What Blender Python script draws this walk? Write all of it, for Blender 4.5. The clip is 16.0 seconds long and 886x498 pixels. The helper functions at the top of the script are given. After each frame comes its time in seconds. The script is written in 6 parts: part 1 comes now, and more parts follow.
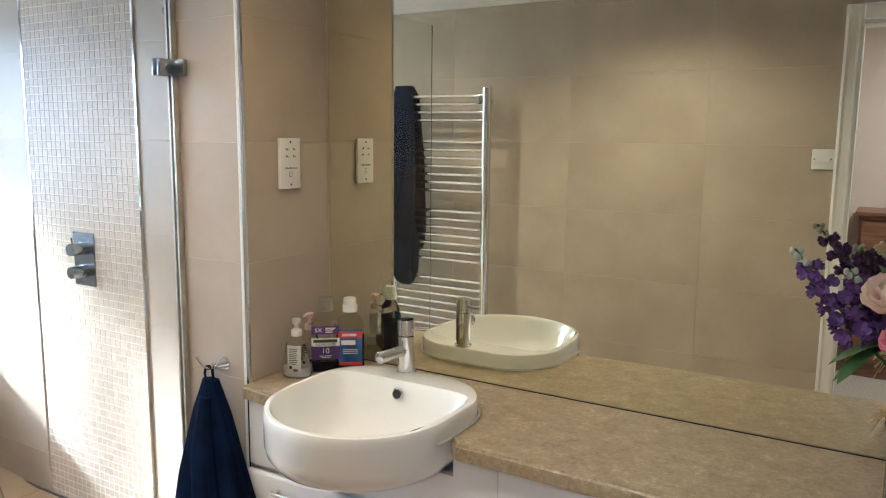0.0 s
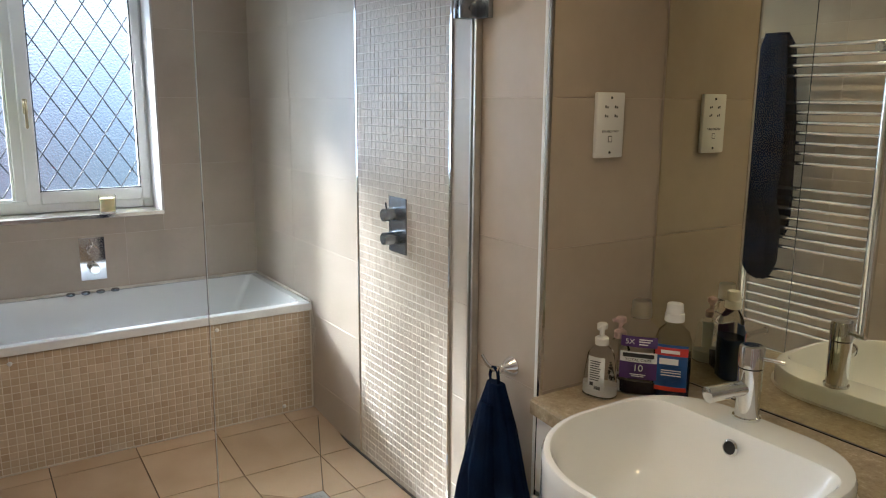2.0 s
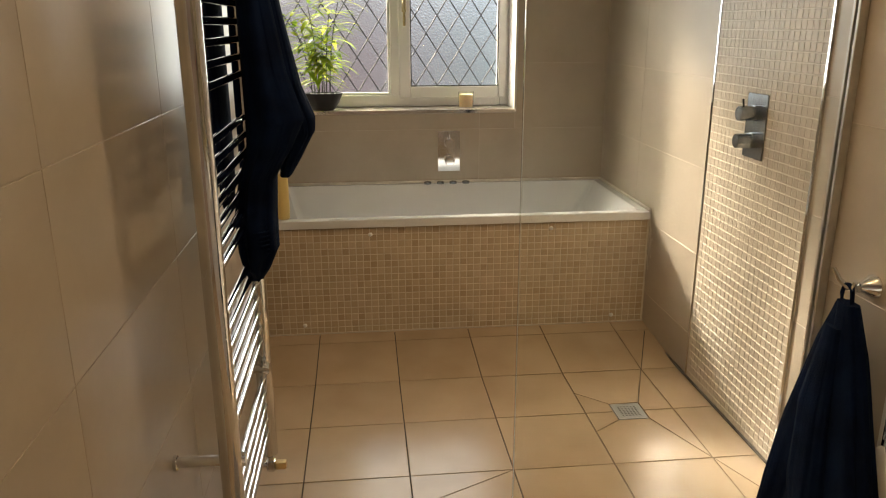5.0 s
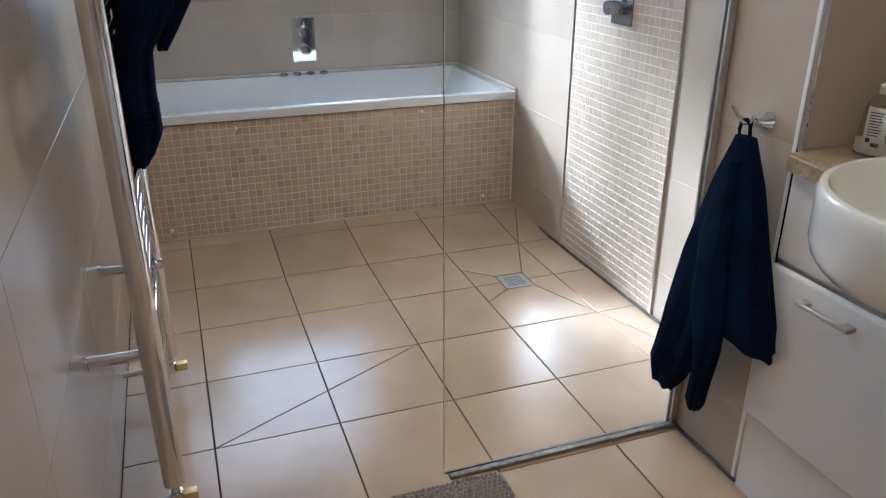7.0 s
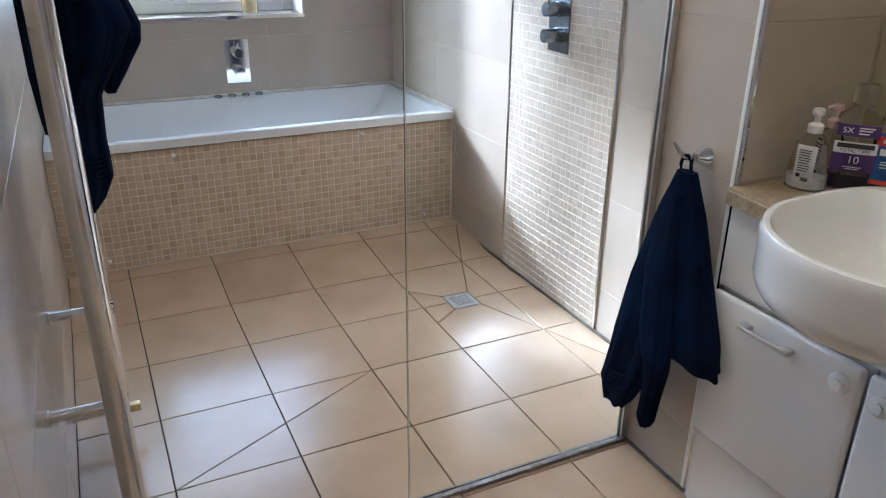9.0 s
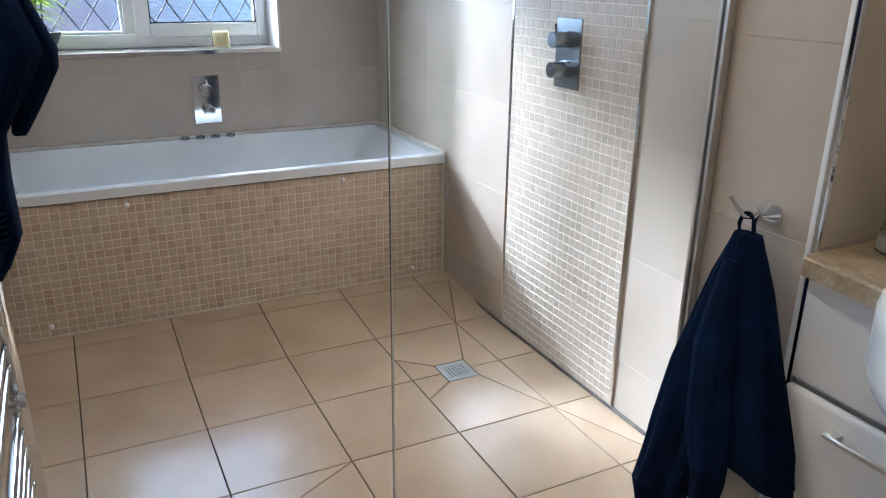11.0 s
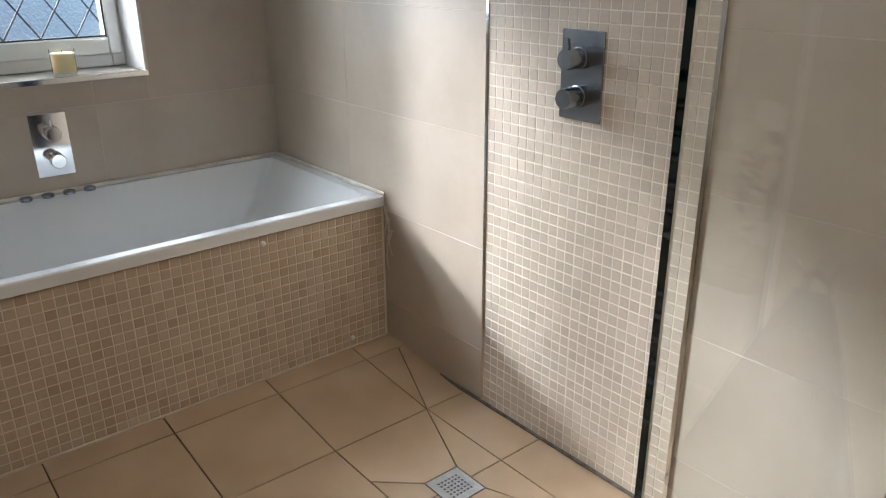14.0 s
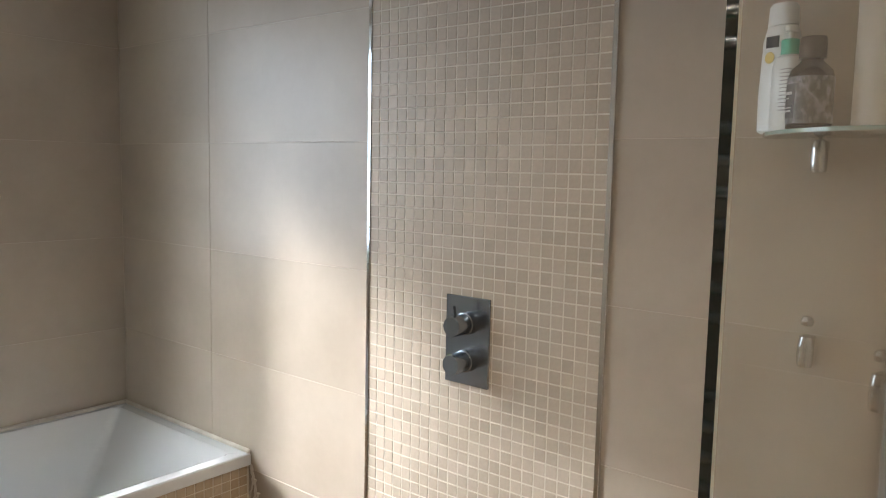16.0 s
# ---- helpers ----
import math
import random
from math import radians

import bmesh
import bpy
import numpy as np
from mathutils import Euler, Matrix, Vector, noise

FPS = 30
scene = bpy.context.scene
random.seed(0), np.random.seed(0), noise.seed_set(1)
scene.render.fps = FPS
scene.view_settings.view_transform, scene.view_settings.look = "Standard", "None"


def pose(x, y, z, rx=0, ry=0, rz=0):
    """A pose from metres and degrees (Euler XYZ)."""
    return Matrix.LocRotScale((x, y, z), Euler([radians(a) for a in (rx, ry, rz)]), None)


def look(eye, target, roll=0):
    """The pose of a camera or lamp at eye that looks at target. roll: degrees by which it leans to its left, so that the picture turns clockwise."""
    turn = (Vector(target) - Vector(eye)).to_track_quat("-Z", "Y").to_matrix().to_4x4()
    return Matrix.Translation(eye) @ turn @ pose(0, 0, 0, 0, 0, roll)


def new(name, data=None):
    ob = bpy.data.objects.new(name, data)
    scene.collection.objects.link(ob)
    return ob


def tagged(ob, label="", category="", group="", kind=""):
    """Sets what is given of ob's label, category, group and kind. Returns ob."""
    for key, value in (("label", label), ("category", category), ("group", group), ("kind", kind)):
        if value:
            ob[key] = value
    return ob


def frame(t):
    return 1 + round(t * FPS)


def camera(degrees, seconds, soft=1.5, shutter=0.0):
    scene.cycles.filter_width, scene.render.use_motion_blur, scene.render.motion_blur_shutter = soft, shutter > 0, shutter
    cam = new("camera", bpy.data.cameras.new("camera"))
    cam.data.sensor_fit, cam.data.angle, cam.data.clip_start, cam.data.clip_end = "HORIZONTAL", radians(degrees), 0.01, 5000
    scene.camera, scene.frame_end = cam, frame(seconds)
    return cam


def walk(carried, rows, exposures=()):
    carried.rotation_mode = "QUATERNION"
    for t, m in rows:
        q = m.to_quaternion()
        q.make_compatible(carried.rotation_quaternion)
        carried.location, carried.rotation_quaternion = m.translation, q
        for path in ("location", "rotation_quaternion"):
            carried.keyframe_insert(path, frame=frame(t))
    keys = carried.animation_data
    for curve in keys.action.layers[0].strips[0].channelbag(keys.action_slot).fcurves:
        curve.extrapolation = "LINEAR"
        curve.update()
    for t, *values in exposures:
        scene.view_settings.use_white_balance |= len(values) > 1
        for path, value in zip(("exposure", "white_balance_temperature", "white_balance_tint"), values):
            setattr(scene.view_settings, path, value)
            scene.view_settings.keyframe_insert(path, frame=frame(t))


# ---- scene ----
# ---- camera and walk ----
cam = camera(60.9, 16.0, 1.1)
PATH = [
    (0, (0.032, -0.008, 1.531), (-0.966, 1.684, 1.24), 0.6),
    (0.5, (-0.027, 0.034, 1.513), (-1.159, 1.628, 1.209), 0.8),
    (1, (-0.092, 0.155, 1.494), (-1.404, 1.63, 1.175), 0.7),
    (1.5, (-0.16, 0.318, 1.508), (-1.645, 1.612, 1.162), 0.6),
    (2, (-0.229, 0.391, 1.503), (-1.868, 1.47, 1.118), 0.4),
    (2.5, (-0.279, 0.471, 1.505), (-2.044, 1.31, 1.081), 0.3),
    (3, (-0.274, 0.512, 1.508), (-2.129, 1.106, 1.056), 0.1),
    (3.5, (-0.257, 0.499, 1.498), (-2.167, 0.86, 1.027), -0.1),
    (3.7, (-0.257, 0.503, 1.505), (-2.179, 0.782, 1.028), -0.2),
    (5.8, (-0.305, 0.493, 1.272), (-2.195, 0.725, 0.661), 0.5),
    (6, (-0.302, 0.439, 1.263), (-2.17, 0.739, 0.615), 0.3),
    (6.5, (-0.297, 0.334, 1.266), (-2.099, 0.805, 0.537), -0.1),
    (7, (-0.324, 0.306, 1.262), (-2.054, 0.921, 0.47), 0.0),
    (7.5, (-0.323, 0.27, 1.299), (-2.001, 0.978, 0.473), 0.2),
    (8, (-0.33, 0.247, 1.303), (-1.984, 1.006, 0.472), 0.5),
    (8.5, (-0.341, 0.237, 1.327), (-1.989, 1.021, 0.509), 0.5),
    (9, (-0.344, 0.232, 1.351), (-2.002, 1.027, 0.564), 0.5),
    (9.2, (-0.355, 0.232, 1.352), (-2.018, 1.031, 0.579), 0.5),
    (11.3, (-0.756, 0.393, 1.257), (-2.435, 1.238, 0.571), 0.60),
    (11.5, (-0.806, 0.396, 1.243), (-2.482, 1.242, 0.551), 0.38),
    (12, (-0.960, 0.347, 1.221), (-2.612, 1.231, 0.518), 0.25),
    (12.5, (-1.084, 0.300, 1.211), (-2.699, 1.232, 0.488), 0.15),
    (13, (-1.157, 0.316, 1.258), (-2.721, 1.321, 0.520), 0.12),
    (13.5, (-1.306, 0.363, 1.290), (-2.807, 1.449, 0.537), -0.10),
    (13.6, (-1.343, 0.367, 1.300), (-2.829, 1.474, 0.546), -0.16),
    (14, (-1.452, 0.377, 1.313), (-2.890, 1.562, 0.590), -0.30),
    (14.5, (-1.505, 0.356, 1.338), (-2.892, 1.647, 0.698), 0.30),
    (15, (-1.530, 0.370, 1.378), (-2.877, 1.754, 0.850), 0.75),
    (15.5, (-1.571, 0.372, 1.425), (-2.862, 1.855, 1.037), 0.95),
    (16, (-1.590, 0.394, 1.444), (-2.846, 1.942, 1.235), 1.2),
]

EXPOSURES = [(0.0, 1.68, 5150, 7), (0.5, 1.50, 5100, 7), (1.0, 1.47, 5100, 7), (1.5, 1.24, 5150, 7), (2.0, 0.9, 5400, 7), (2.5, 0.72, 6800, 8), (3.0, 0.55, 8000, 8), (3.5, 0.48, 8600, 8),
             (6.0, 0.62, 6300, 8), (6.5, 0.75, 5500, 8), (7.0, 0.9, 4950, 8), (8.0, 1.0, 4750, 8), (9.0, 1.0, 4750, 8), (11.5, 0.9, 4900, 8), (12.5, 0.82, 5050, 7), (13.0, 0.78, 5100, 7), (14.0, 0.52, 5450, 7), (14.5, 0.37, 5950, 7), (15.0, 0.42, 6100, 7), (15.5, 0.47, 6050, 7), (16.0, 0.64, 5750, 7)]
walk(cam, [(t, look(eye, target, roll)) for t, eye, target, roll in PATH], EXPOSURES)
SUN_E, WINDOW_W, HALL_W, BACK = 6.8, 6.5, 12.0, 1.1
LIGHTS = ((-1.15, 1.15, 5.6, (1.0, 0.66, 0.29)), (-0.85, 0.62, 12.5, (1.0, 0.79, 0.54)), (-2.20, 0.78, 14.5, (1.0, 0.80, 0.58)))

# ---- world, sun and lamps ----
SUN_WAY = Vector((1.0, 0.556, -0.55)).normalized()
world = bpy.data.worlds.new("world")
scene.world = world
world.use_nodes = True
wn = world.node_tree.nodes
sky = wn.new("ShaderNodeTexSky")
sky.sky_type = "NISHITA"
sky.sun_disc = False
sky.sun_elevation = math.asin(-SUN_WAY.z)
sky.sun_rotation = math.atan2(-SUN_WAY.x, -SUN_WAY.y)
sky.air_density, sky.dust_density = 1.0, 1.5
world.node_tree.links.new(sky.outputs[0], wn["Background"].inputs[0])
wn["Background"].inputs[1].default_value = 0.12

sun_data = bpy.data.lights.new("sun", "SUN")
sun_data.energy, sun_data.angle, sun_data.color = SUN_E, radians(6.0), (1.0, 0.96, 0.90)
sun = new("sun", sun_data)
sun.matrix_world = look((0, 0, 0), SUN_WAY)

def area_lamp(name, m, sx, sy, power, color, spread=180):
    d = bpy.data.lights.new(name, "AREA")
    d.shape, d.size, d.size_y, d.energy, d.color = "RECTANGLE", sx, sy, power, color
    d.spread = radians(spread)
    ob = new(name, d)
    ob.matrix_world = m
    return ob

# lamp just inside the panes, standing in for sky light entering by the window
area_lamp("window_skylight", look((-4.376, 0.66, 1.54), (-3.0, 0.66, 1.54)), 1.05, 0.98, WINDOW_W, (0.86, 0.93, 1.0), 140)

# unseen fill lamp added under the hall ceiling to brighten the hall
area_lamp("hall_fill", look((0.6, -1.2, 2.38), (0.6, -1.2, 0)), 0.3, 0.3, HALL_W, (1.0, 0.88, 0.75))

# ---- materials ----
def mat(name):
    m = bpy.data.materials.new(name)
    m.use_nodes = True
    return m, m.node_tree.nodes, m.node_tree.links, m.node_tree.nodes["Principled BSDF"]

def ramp(nodes, stops):
    r = nodes.new("ShaderNodeValToRGB")
    while len(r.color_ramp.elements) < len(stops):
        r.color_ramp.elements.new(0.5)
    for e, (p, c) in zip(r.color_ramp.elements, stops):
        e.position, e.color = p, (*c, 1)
    return r

def noise_tex(nodes, links, scale, detail=4, rough=0.55, coord="Object", stretch=None, offset_random=False):
    tc = nodes.new("ShaderNodeTexCoord")
    n = nodes.new("ShaderNodeTexNoise")
    n.inputs["Scale"].default_value, n.inputs["Detail"].default_value, n.inputs["Roughness"].default_value = scale, detail, rough
    src = tc.outputs[coord]
    if stretch or offset_random:
        mp = nodes.new("ShaderNodeMapping")
        if stretch:
            mp.inputs["Scale"].default_value = stretch
        links.new(src, mp.inputs["Vector"])
        if offset_random:
            oi = nodes.new("ShaderNodeObjectInfo")
            mu = nodes.new("ShaderNodeMath")
            mu.operation = "MULTIPLY"
            mu.inputs[1].default_value = 37.0
            links.new(oi.outputs["Random"], mu.inputs[0])
            links.new(mu.outputs[0], mp.inputs["Location"])
        src = mp.outputs["Vector"]
    links.new(src, n.inputs["Vector"])
    return n

def simple(name, color, rough=0.5, metal=0.0, vary=0.06, scale=8.0, bump=0.0, bump_scale=60.0, coat=0.0, sheen=0.0, coord="Object"):
    m, n, l, b = mat(name)
    t = noise_tex(n, l, scale, coord=coord)
    lo = tuple(max(0, c * (1 - vary)) for c in color)
    hi = tuple(min(1, c * (1 + vary)) for c in color)
    r = ramp(n, [(0.3, lo), (0.7, hi)])
    l.new(t.outputs["Fac"], r.inputs[0])
    l.new(r.outputs[0], b.inputs["Base Color"])
    rr = n.new("ShaderNodeMapRange")
    rr.inputs["To Min"].default_value, rr.inputs["To Max"].default_value = rough * 0.85, min(1, rough * 1.15)
    l.new(t.outputs["Fac"], rr.inputs["Value"])
    l.new(rr.outputs[0], b.inputs["Roughness"])
    b.inputs["Metallic"].default_value = metal
    b.inputs["Coat Weight"].default_value = coat
    b.inputs["Sheen Weight"].default_value = sheen
    if bump:
        t2 = noise_tex(n, l, bump_scale, coord=coord)
        bp = n.new("ShaderNodeBump")
        bp.inputs["Strength"].default_value, bp.inputs["Distance"].default_value = bump, 0.002
        l.new(t2.outputs["Fac"], bp.inputs["Height"])
        l.new(bp.outputs[0], b.inputs["Normal"])
    return m

def stone_tile(name, dark, mid, light, rough, per_piece=0.05, cloud=2.6, bump=0.05, shift=True, swing=0.22, grain=0.22):
    """Glazed stone-effect porcelain: clouds, fine grain, a little change from piece to piece."""
    m, n, l, b = mat(name)
    big = noise_tex(n, l, cloud, 2.0, 0.45, offset_random=shift)
    fine = noise_tex(n, l, 30, 3, 0.6, offset_random=shift)
    r = ramp(n, [(0.28, dark), (0.5, mid), (0.74, light)])
    mixf = n.new("ShaderNodeMath")
    mixf.operation = "MULTIPLY_ADD"
    mixf.inputs[1].default_value = grain
    l.new(fine.outputs["Fac"], mixf.inputs[0])
    sub = n.new("ShaderNodeMath")
    sub.operation = "SUBTRACT"
    sub.inputs[1].default_value = grain / 2
    l.new(big.outputs["Fac"], sub.inputs[0])
    l.new(sub.outputs[0], mixf.inputs[2])
    l.new(mixf.outputs[0], r.inputs[0])
    oi = n.new("ShaderNodeObjectInfo")
    mr = n.new("ShaderNodeMapRange")
    mr.inputs["To Min"].default_value, mr.inputs["To Max"].default_value = 1 - per_piece, 1 + per_piece
    l.new(oi.outputs["Random"], mr.inputs["Value"])
    hsv = n.new("ShaderNodeHueSaturation")
    l.new(mr.outputs[0], hsv.inputs["Value"])
    l.new(r.outputs[0], hsv.inputs["Color"])
    l.new(hsv.outputs[0], b.inputs["Base Color"])
    rr = n.new("ShaderNodeMapRange")
    rr.inputs["To Min"].default_value, rr.inputs["To Max"].default_value = rough * (1 - swing), rough * (1 + swing)
    l.new(big.outputs["Fac"], rr.inputs["Value"])
    l.new(rr.outputs[0], b.inputs["Roughness"])
    bp = n.new("ShaderNodeBump")
    bp.inputs["Strength"].default_value, bp.inputs["Distance"].default_value = bump, 0.002
    l.new(fine.outputs["Fac"], bp.inputs["Height"])
    l.new(bp.outputs[0], b.inputs["Normal"])
    return m

def mosaic_mat(name, stops, rough, island):
    m, n, l, b = mat(name)
    if island:
        src = n.new("ShaderNodeNewGeometry").outputs["Random Per Island"]
    else:
        src = n.new("ShaderNodeObjectInfo").outputs["Random"]
    r = ramp(n, stops)
    l.new(src, r.inputs[0])
    t = noise_tex(n, l, 90, 4, 0.6)
    mr = n.new("ShaderNodeMapRange")
    mr.inputs["To Min"].default_value, mr.inputs["To Max"].default_value = 0.88, 1.12
    l.new(t.outputs["Fac"], mr.inputs["Value"])
    hsv = n.new("ShaderNodeHueSaturation")
    l.new(mr.outputs[0], hsv.inputs["Value"])
    l.new(r.outputs[0], hsv.inputs["Color"])
    l.new(hsv.outputs[0], b.inputs["Base Color"])
    b.inputs["Roughness"].default_value = rough
    return m

WALL_TILE = stone_tile("wall_tile_beige", (0.405, 0.34, 0.268), (0.445, 0.378, 0.302), (0.49, 0.422, 0.34), 0.33, 0.014, 3.4, 0.03, True, 0.1)
FLOOR_TILE = stone_tile("floor_tile_sand", (0.42, 0.303, 0.195), (0.47, 0.346, 0.229), (0.51, 0.383, 0.261), 0.20, 0.03, 4.0, 0.006, True, 0.10, 0.10)
MOSAIC_STOPS = [(0.0, (0.42, 0.345, 0.265)), (0.12, (0.45, 0.375, 0.29)), (0.8, (0.485, 0.405, 0.315)), (1.0, (0.52, 0.44, 0.35))]
PANEL_STOPS = [(0.0, (0.42, 0.315, 0.21)), (0.2, (0.475, 0.37, 0.255)), (0.75, (0.51, 0.405, 0.29)), (1.0, (0.56, 0.455, 0.34))]
MOSAIC = mosaic_mat("mosaic_glazed", MOSAIC_STOPS, 0.36, False)
MOSAIC_REST = mosaic_mat("mosaic_glazed_joined", MOSAIC_STOPS, 0.36, True)
PANEL_MOSAIC = mosaic_mat("panel_mosaic", PANEL_STOPS, 0.4, False)
PANEL_MOSAIC_REST = mosaic_mat("panel_mosaic_joined", PANEL_STOPS, 0.4, True)
GROUT_MOSAIC = simple("grout_mosaic", (0.68, 0.62, 0.53), 0.85, vary=0.1, scale=20)
GROUT = simple("grout_pale", (0.55, 0.475, 0.395), 0.85, vary=0.1, scale=20)
GROUT_FLOOR = simple("grout_floor_dark", (0.06, 0.04, 0.025), 0.9, vary=0.25, scale=15)
GROUT_MOULD = simple("grout_mouldy", (0.10, 0.085, 0.07), 0.8, vary=0.5, scale=40, bump=0.5, bump_scale=90)
PAINT = simple("white_ceiling_paint", (0.82, 0.81, 0.78), 0.8, vary=0.02, scale=3)
GLOSS_WHITE = simple("white_gloss_paint", (0.80, 0.80, 0.79), 0.3, vary=0.02, scale=5)
CERAMIC = simple("white_ceramic", (0.84, 0.84, 0.82), 0.06, vary=0.01, scale=4, coat=0.6)
ACRYLIC = simple("white_bath_acrylic", (0.72, 0.73, 0.74), 0.14, vary=0.015, scale=3, coat=0.3)
CABINET = simple("white_gloss_cabinet", (0.80, 0.80, 0.81), 0.16, vary=0.015, scale=4, coat=0.4)
UPVC = simple("white_window_plastic", (0.80, 0.80, 0.79), 0.3, vary=0.02, scale=6)
CHROME = simple("chrome", (0.78, 0.79, 0.80), 0.07, 1.0, vary=0.04, scale=10)
BRUSHED = simple("brushed_chrome", (0.33, 0.36, 0.40), 0.22, 1.0, vary=0.1, scale=30)
CLIP = simple("satin_chrome_clip", (0.62, 0.62, 0.60), 0.12, 1.0, vary=0.06, scale=20)
TRIM = simple("brushed_steel_trim", (0.58, 0.56, 0.53), 0.38, 0.85, vary=0.12, scale=25)
STEEL_DARK = simple("worn_floor_strip", (0.25, 0.23, 0.21), 0.45, 0.7, vary=0.4, scale=60, bump=0.4, bump_scale=80)
BRASS = simple("brass_plug", (0.62, 0.48, 0.25), 0.35, 0.6, vary=0.1, scale=20)
RUBBER = simple("black_seal", (0.02, 0.02, 0.02), 0.6, vary=0.2)
SEAL_WHITE = simple("silicone_bead", (0.62, 0.57, 0.50), 0.4, vary=0.15, scale=12)
LEAD = simple("lead_came", (0.05, 0.055, 0.06), 0.6, 0.0, vary=0.2, scale=30)
PLASTER = simple("hall_plaster", (0.55, 0.45, 0.40), 0.8, vary=0.05, scale=3)
CARPET = simple("hall_carpet", (0.35, 0.30, 0.26), 0.95, vary=0.2, scale=80, bump=0.6, bump_scale=300)

def glass_mat(name, color, rough=0.0, ior=1.5, bump=0.0, bump_scale=60.0):
    m, n, l, b = mat(name)
    b.inputs["Base Color"].default_value = (*color, 1)
    b.inputs["Transmission Weight"].default_value = 1.0
    b.inputs["Roughness"].default_value = rough
    b.inputs["IOR"].default_value = ior
    if bump:
        t = noise_tex(n, l, bump_scale, 2, 0.4)
        bp = n.new("ShaderNodeBump")
        bp.inputs["Strength"].default_value, bp.inputs["Distance"].default_value = bump, 0.003
        l.new(t.outputs["Fac"], bp.inputs["Height"])
        l.new(bp.outputs[0], b.inputs["Normal"])
    return m

CLEAR_GLASS = glass_mat("clear_shower_glass", (0.97, 0.99, 0.975), 0.0, 1.22)
GLASS_EDGE = simple("green_glass_edge", (0.004, 0.014, 0.012), 0.06, vary=0.3, scale=6, coat=1.0)
GLASS_EDGE.node_tree.nodes["Principled BSDF"].inputs["Coat IOR"].default_value = 1.75
# ground arris; the glass edge's bright glint is put into its pale colour
ARRIS_GLINT = simple("ground_arris_glint", (0.78, 0.80, 0.76), 0.35, vary=0.08, scale=40)
OBSCURE_GLASS = glass_mat("obscure_window_glass", (0.98, 0.985, 0.965), 0.15, 1.45, 1.0, 95)
BOTTLE_CLEAR = glass_mat("clear_plastic", (0.95, 0.96, 0.96), 0.03, 1.10)

def mirror_mat():
    m, n, l, b = mat("mirror_silvering")
    b.inputs["Base Color"].default_value = (0.92, 0.92, 0.76, 1)
    b.inputs["Metallic"].default_value = 1.0
    b.inputs["Roughness"].default_value = 0.0
    return m

MIRROR = mirror_mat()

def worktop_mat():
    m, n, l, b = mat("stone_effect_worktop")
    a = noise_tex(n, l, 22, 8, 0.75)
    c = noise_tex(n, l, 110, 6, 0.7)
    r = ramp(n, [(0.40, (0.25, 0.19, 0.11)), (0.48, (0.33, 0.26, 0.165)), (0.55, (0.38, 0.305, 0.20)), (0.64, (0.55, 0.47, 0.35))])
    mx = n.new("ShaderNodeMath")
    mx.operation = "MULTIPLY_ADD"
    mx.inputs[1].default_value = 0.45
    l.new(c.outputs["Fac"], mx.inputs[0])
    mu = n.new("ShaderNodeMath")
    mu.operation = "MULTIPLY"
    mu.inputs[1].default_value = 0.55
    l.new(a.outputs["Fac"], mu.inputs[0])
    l.new(mu.outputs[0], mx.inputs[2])
    l.new(mx.outputs[0], r.inputs[0])
    l.new(r.outputs[0], b.inputs["Base Color"])
    b.inputs["Roughness"].default_value = 0.28
    return m

WORKTOP = worktop_mat()

def towel_mat():
    m, n, l, b = mat("navy_terry_cotton")
    t = noise_tex(n, l, 260, 3, 0.7)
    t2 = noise_tex(n, l, 12, 3)
    r = ramp(n, [(0.3, (0.0012, 0.0042, 0.015)), (0.7, (0.0026, 0.010, 0.033))])
    l.new(t2.outputs["Fac"], r.inputs[0])
    l.new(r.outputs[0], b.inputs["Base Color"])
    b.inputs["Roughness"].default_value = 0.95
    b.inputs["Specular IOR Level"].default_value = 0.08
    bp = n.new("ShaderNodeBump")
    bp.inputs["Strength"].default_value, bp.inputs["Distance"].default_value = 0.45, 0.003
    l.new(t.outputs["Fac"], bp.inputs["Height"])
    l.new(bp.outputs[0], b.inputs["Normal"])
    return m

TOWEL = towel_mat()

# ---- mesh helpers ----
def finish(name, bm, material, parent=None, label="", smooth=False):
    bmesh.ops.recalc_face_normals(bm, faces=bm.faces)
    me = bpy.data.meshes.new(name)
    bm.to_mesh(me)
    bm.free()
    for mm in (material if isinstance(material, (list, tuple)) else [material]):
        me.materials.append(mm)
    if smooth:
        me.polygons.foreach_set("use_smooth", [True] * len(me.polygons))
        me.set_sharp_from_angle(angle=radians(38))
    ob = new(name, me)
    if parent:
        ob.parent = parent
    if label:
        ob["label"] = label
    return ob

def part(name, bm, material, parent, label="", smooth=True):
    return finish(name, bm, material, parent, label, smooth)

def thing(name, label, category, group="", at=(0, 0, 0)):
    e = new(name)
    e.location = at
    e.empty_display_size = 0.05
    return tagged(e, label, category, group)

def box(bm, x0, x1, y0, y1, z0, z1, bevel=0.0, seg=1):
    r = bmesh.ops.create_cube(bm, size=1.0)
    vs = r["verts"]
    bmesh.ops.transform(bm, verts=vs, matrix=Matrix.Translation(((x0 + x1) / 2, (y0 + y1) / 2, (z0 + z1) / 2)) @ Matrix.Diagonal((abs(x1 - x0), abs(y1 - y0), abs(z1 - z0), 1)))
    if bevel:
        es = {e for v in vs for e in v.link_edges}
        bmesh.ops.bevel(bm, geom=list(es), offset=bevel, segments=seg, affect="EDGES", profile=0.5)
    return bm

def boxed(*a, **k):
    return box(bmesh.new(), *a, **k)

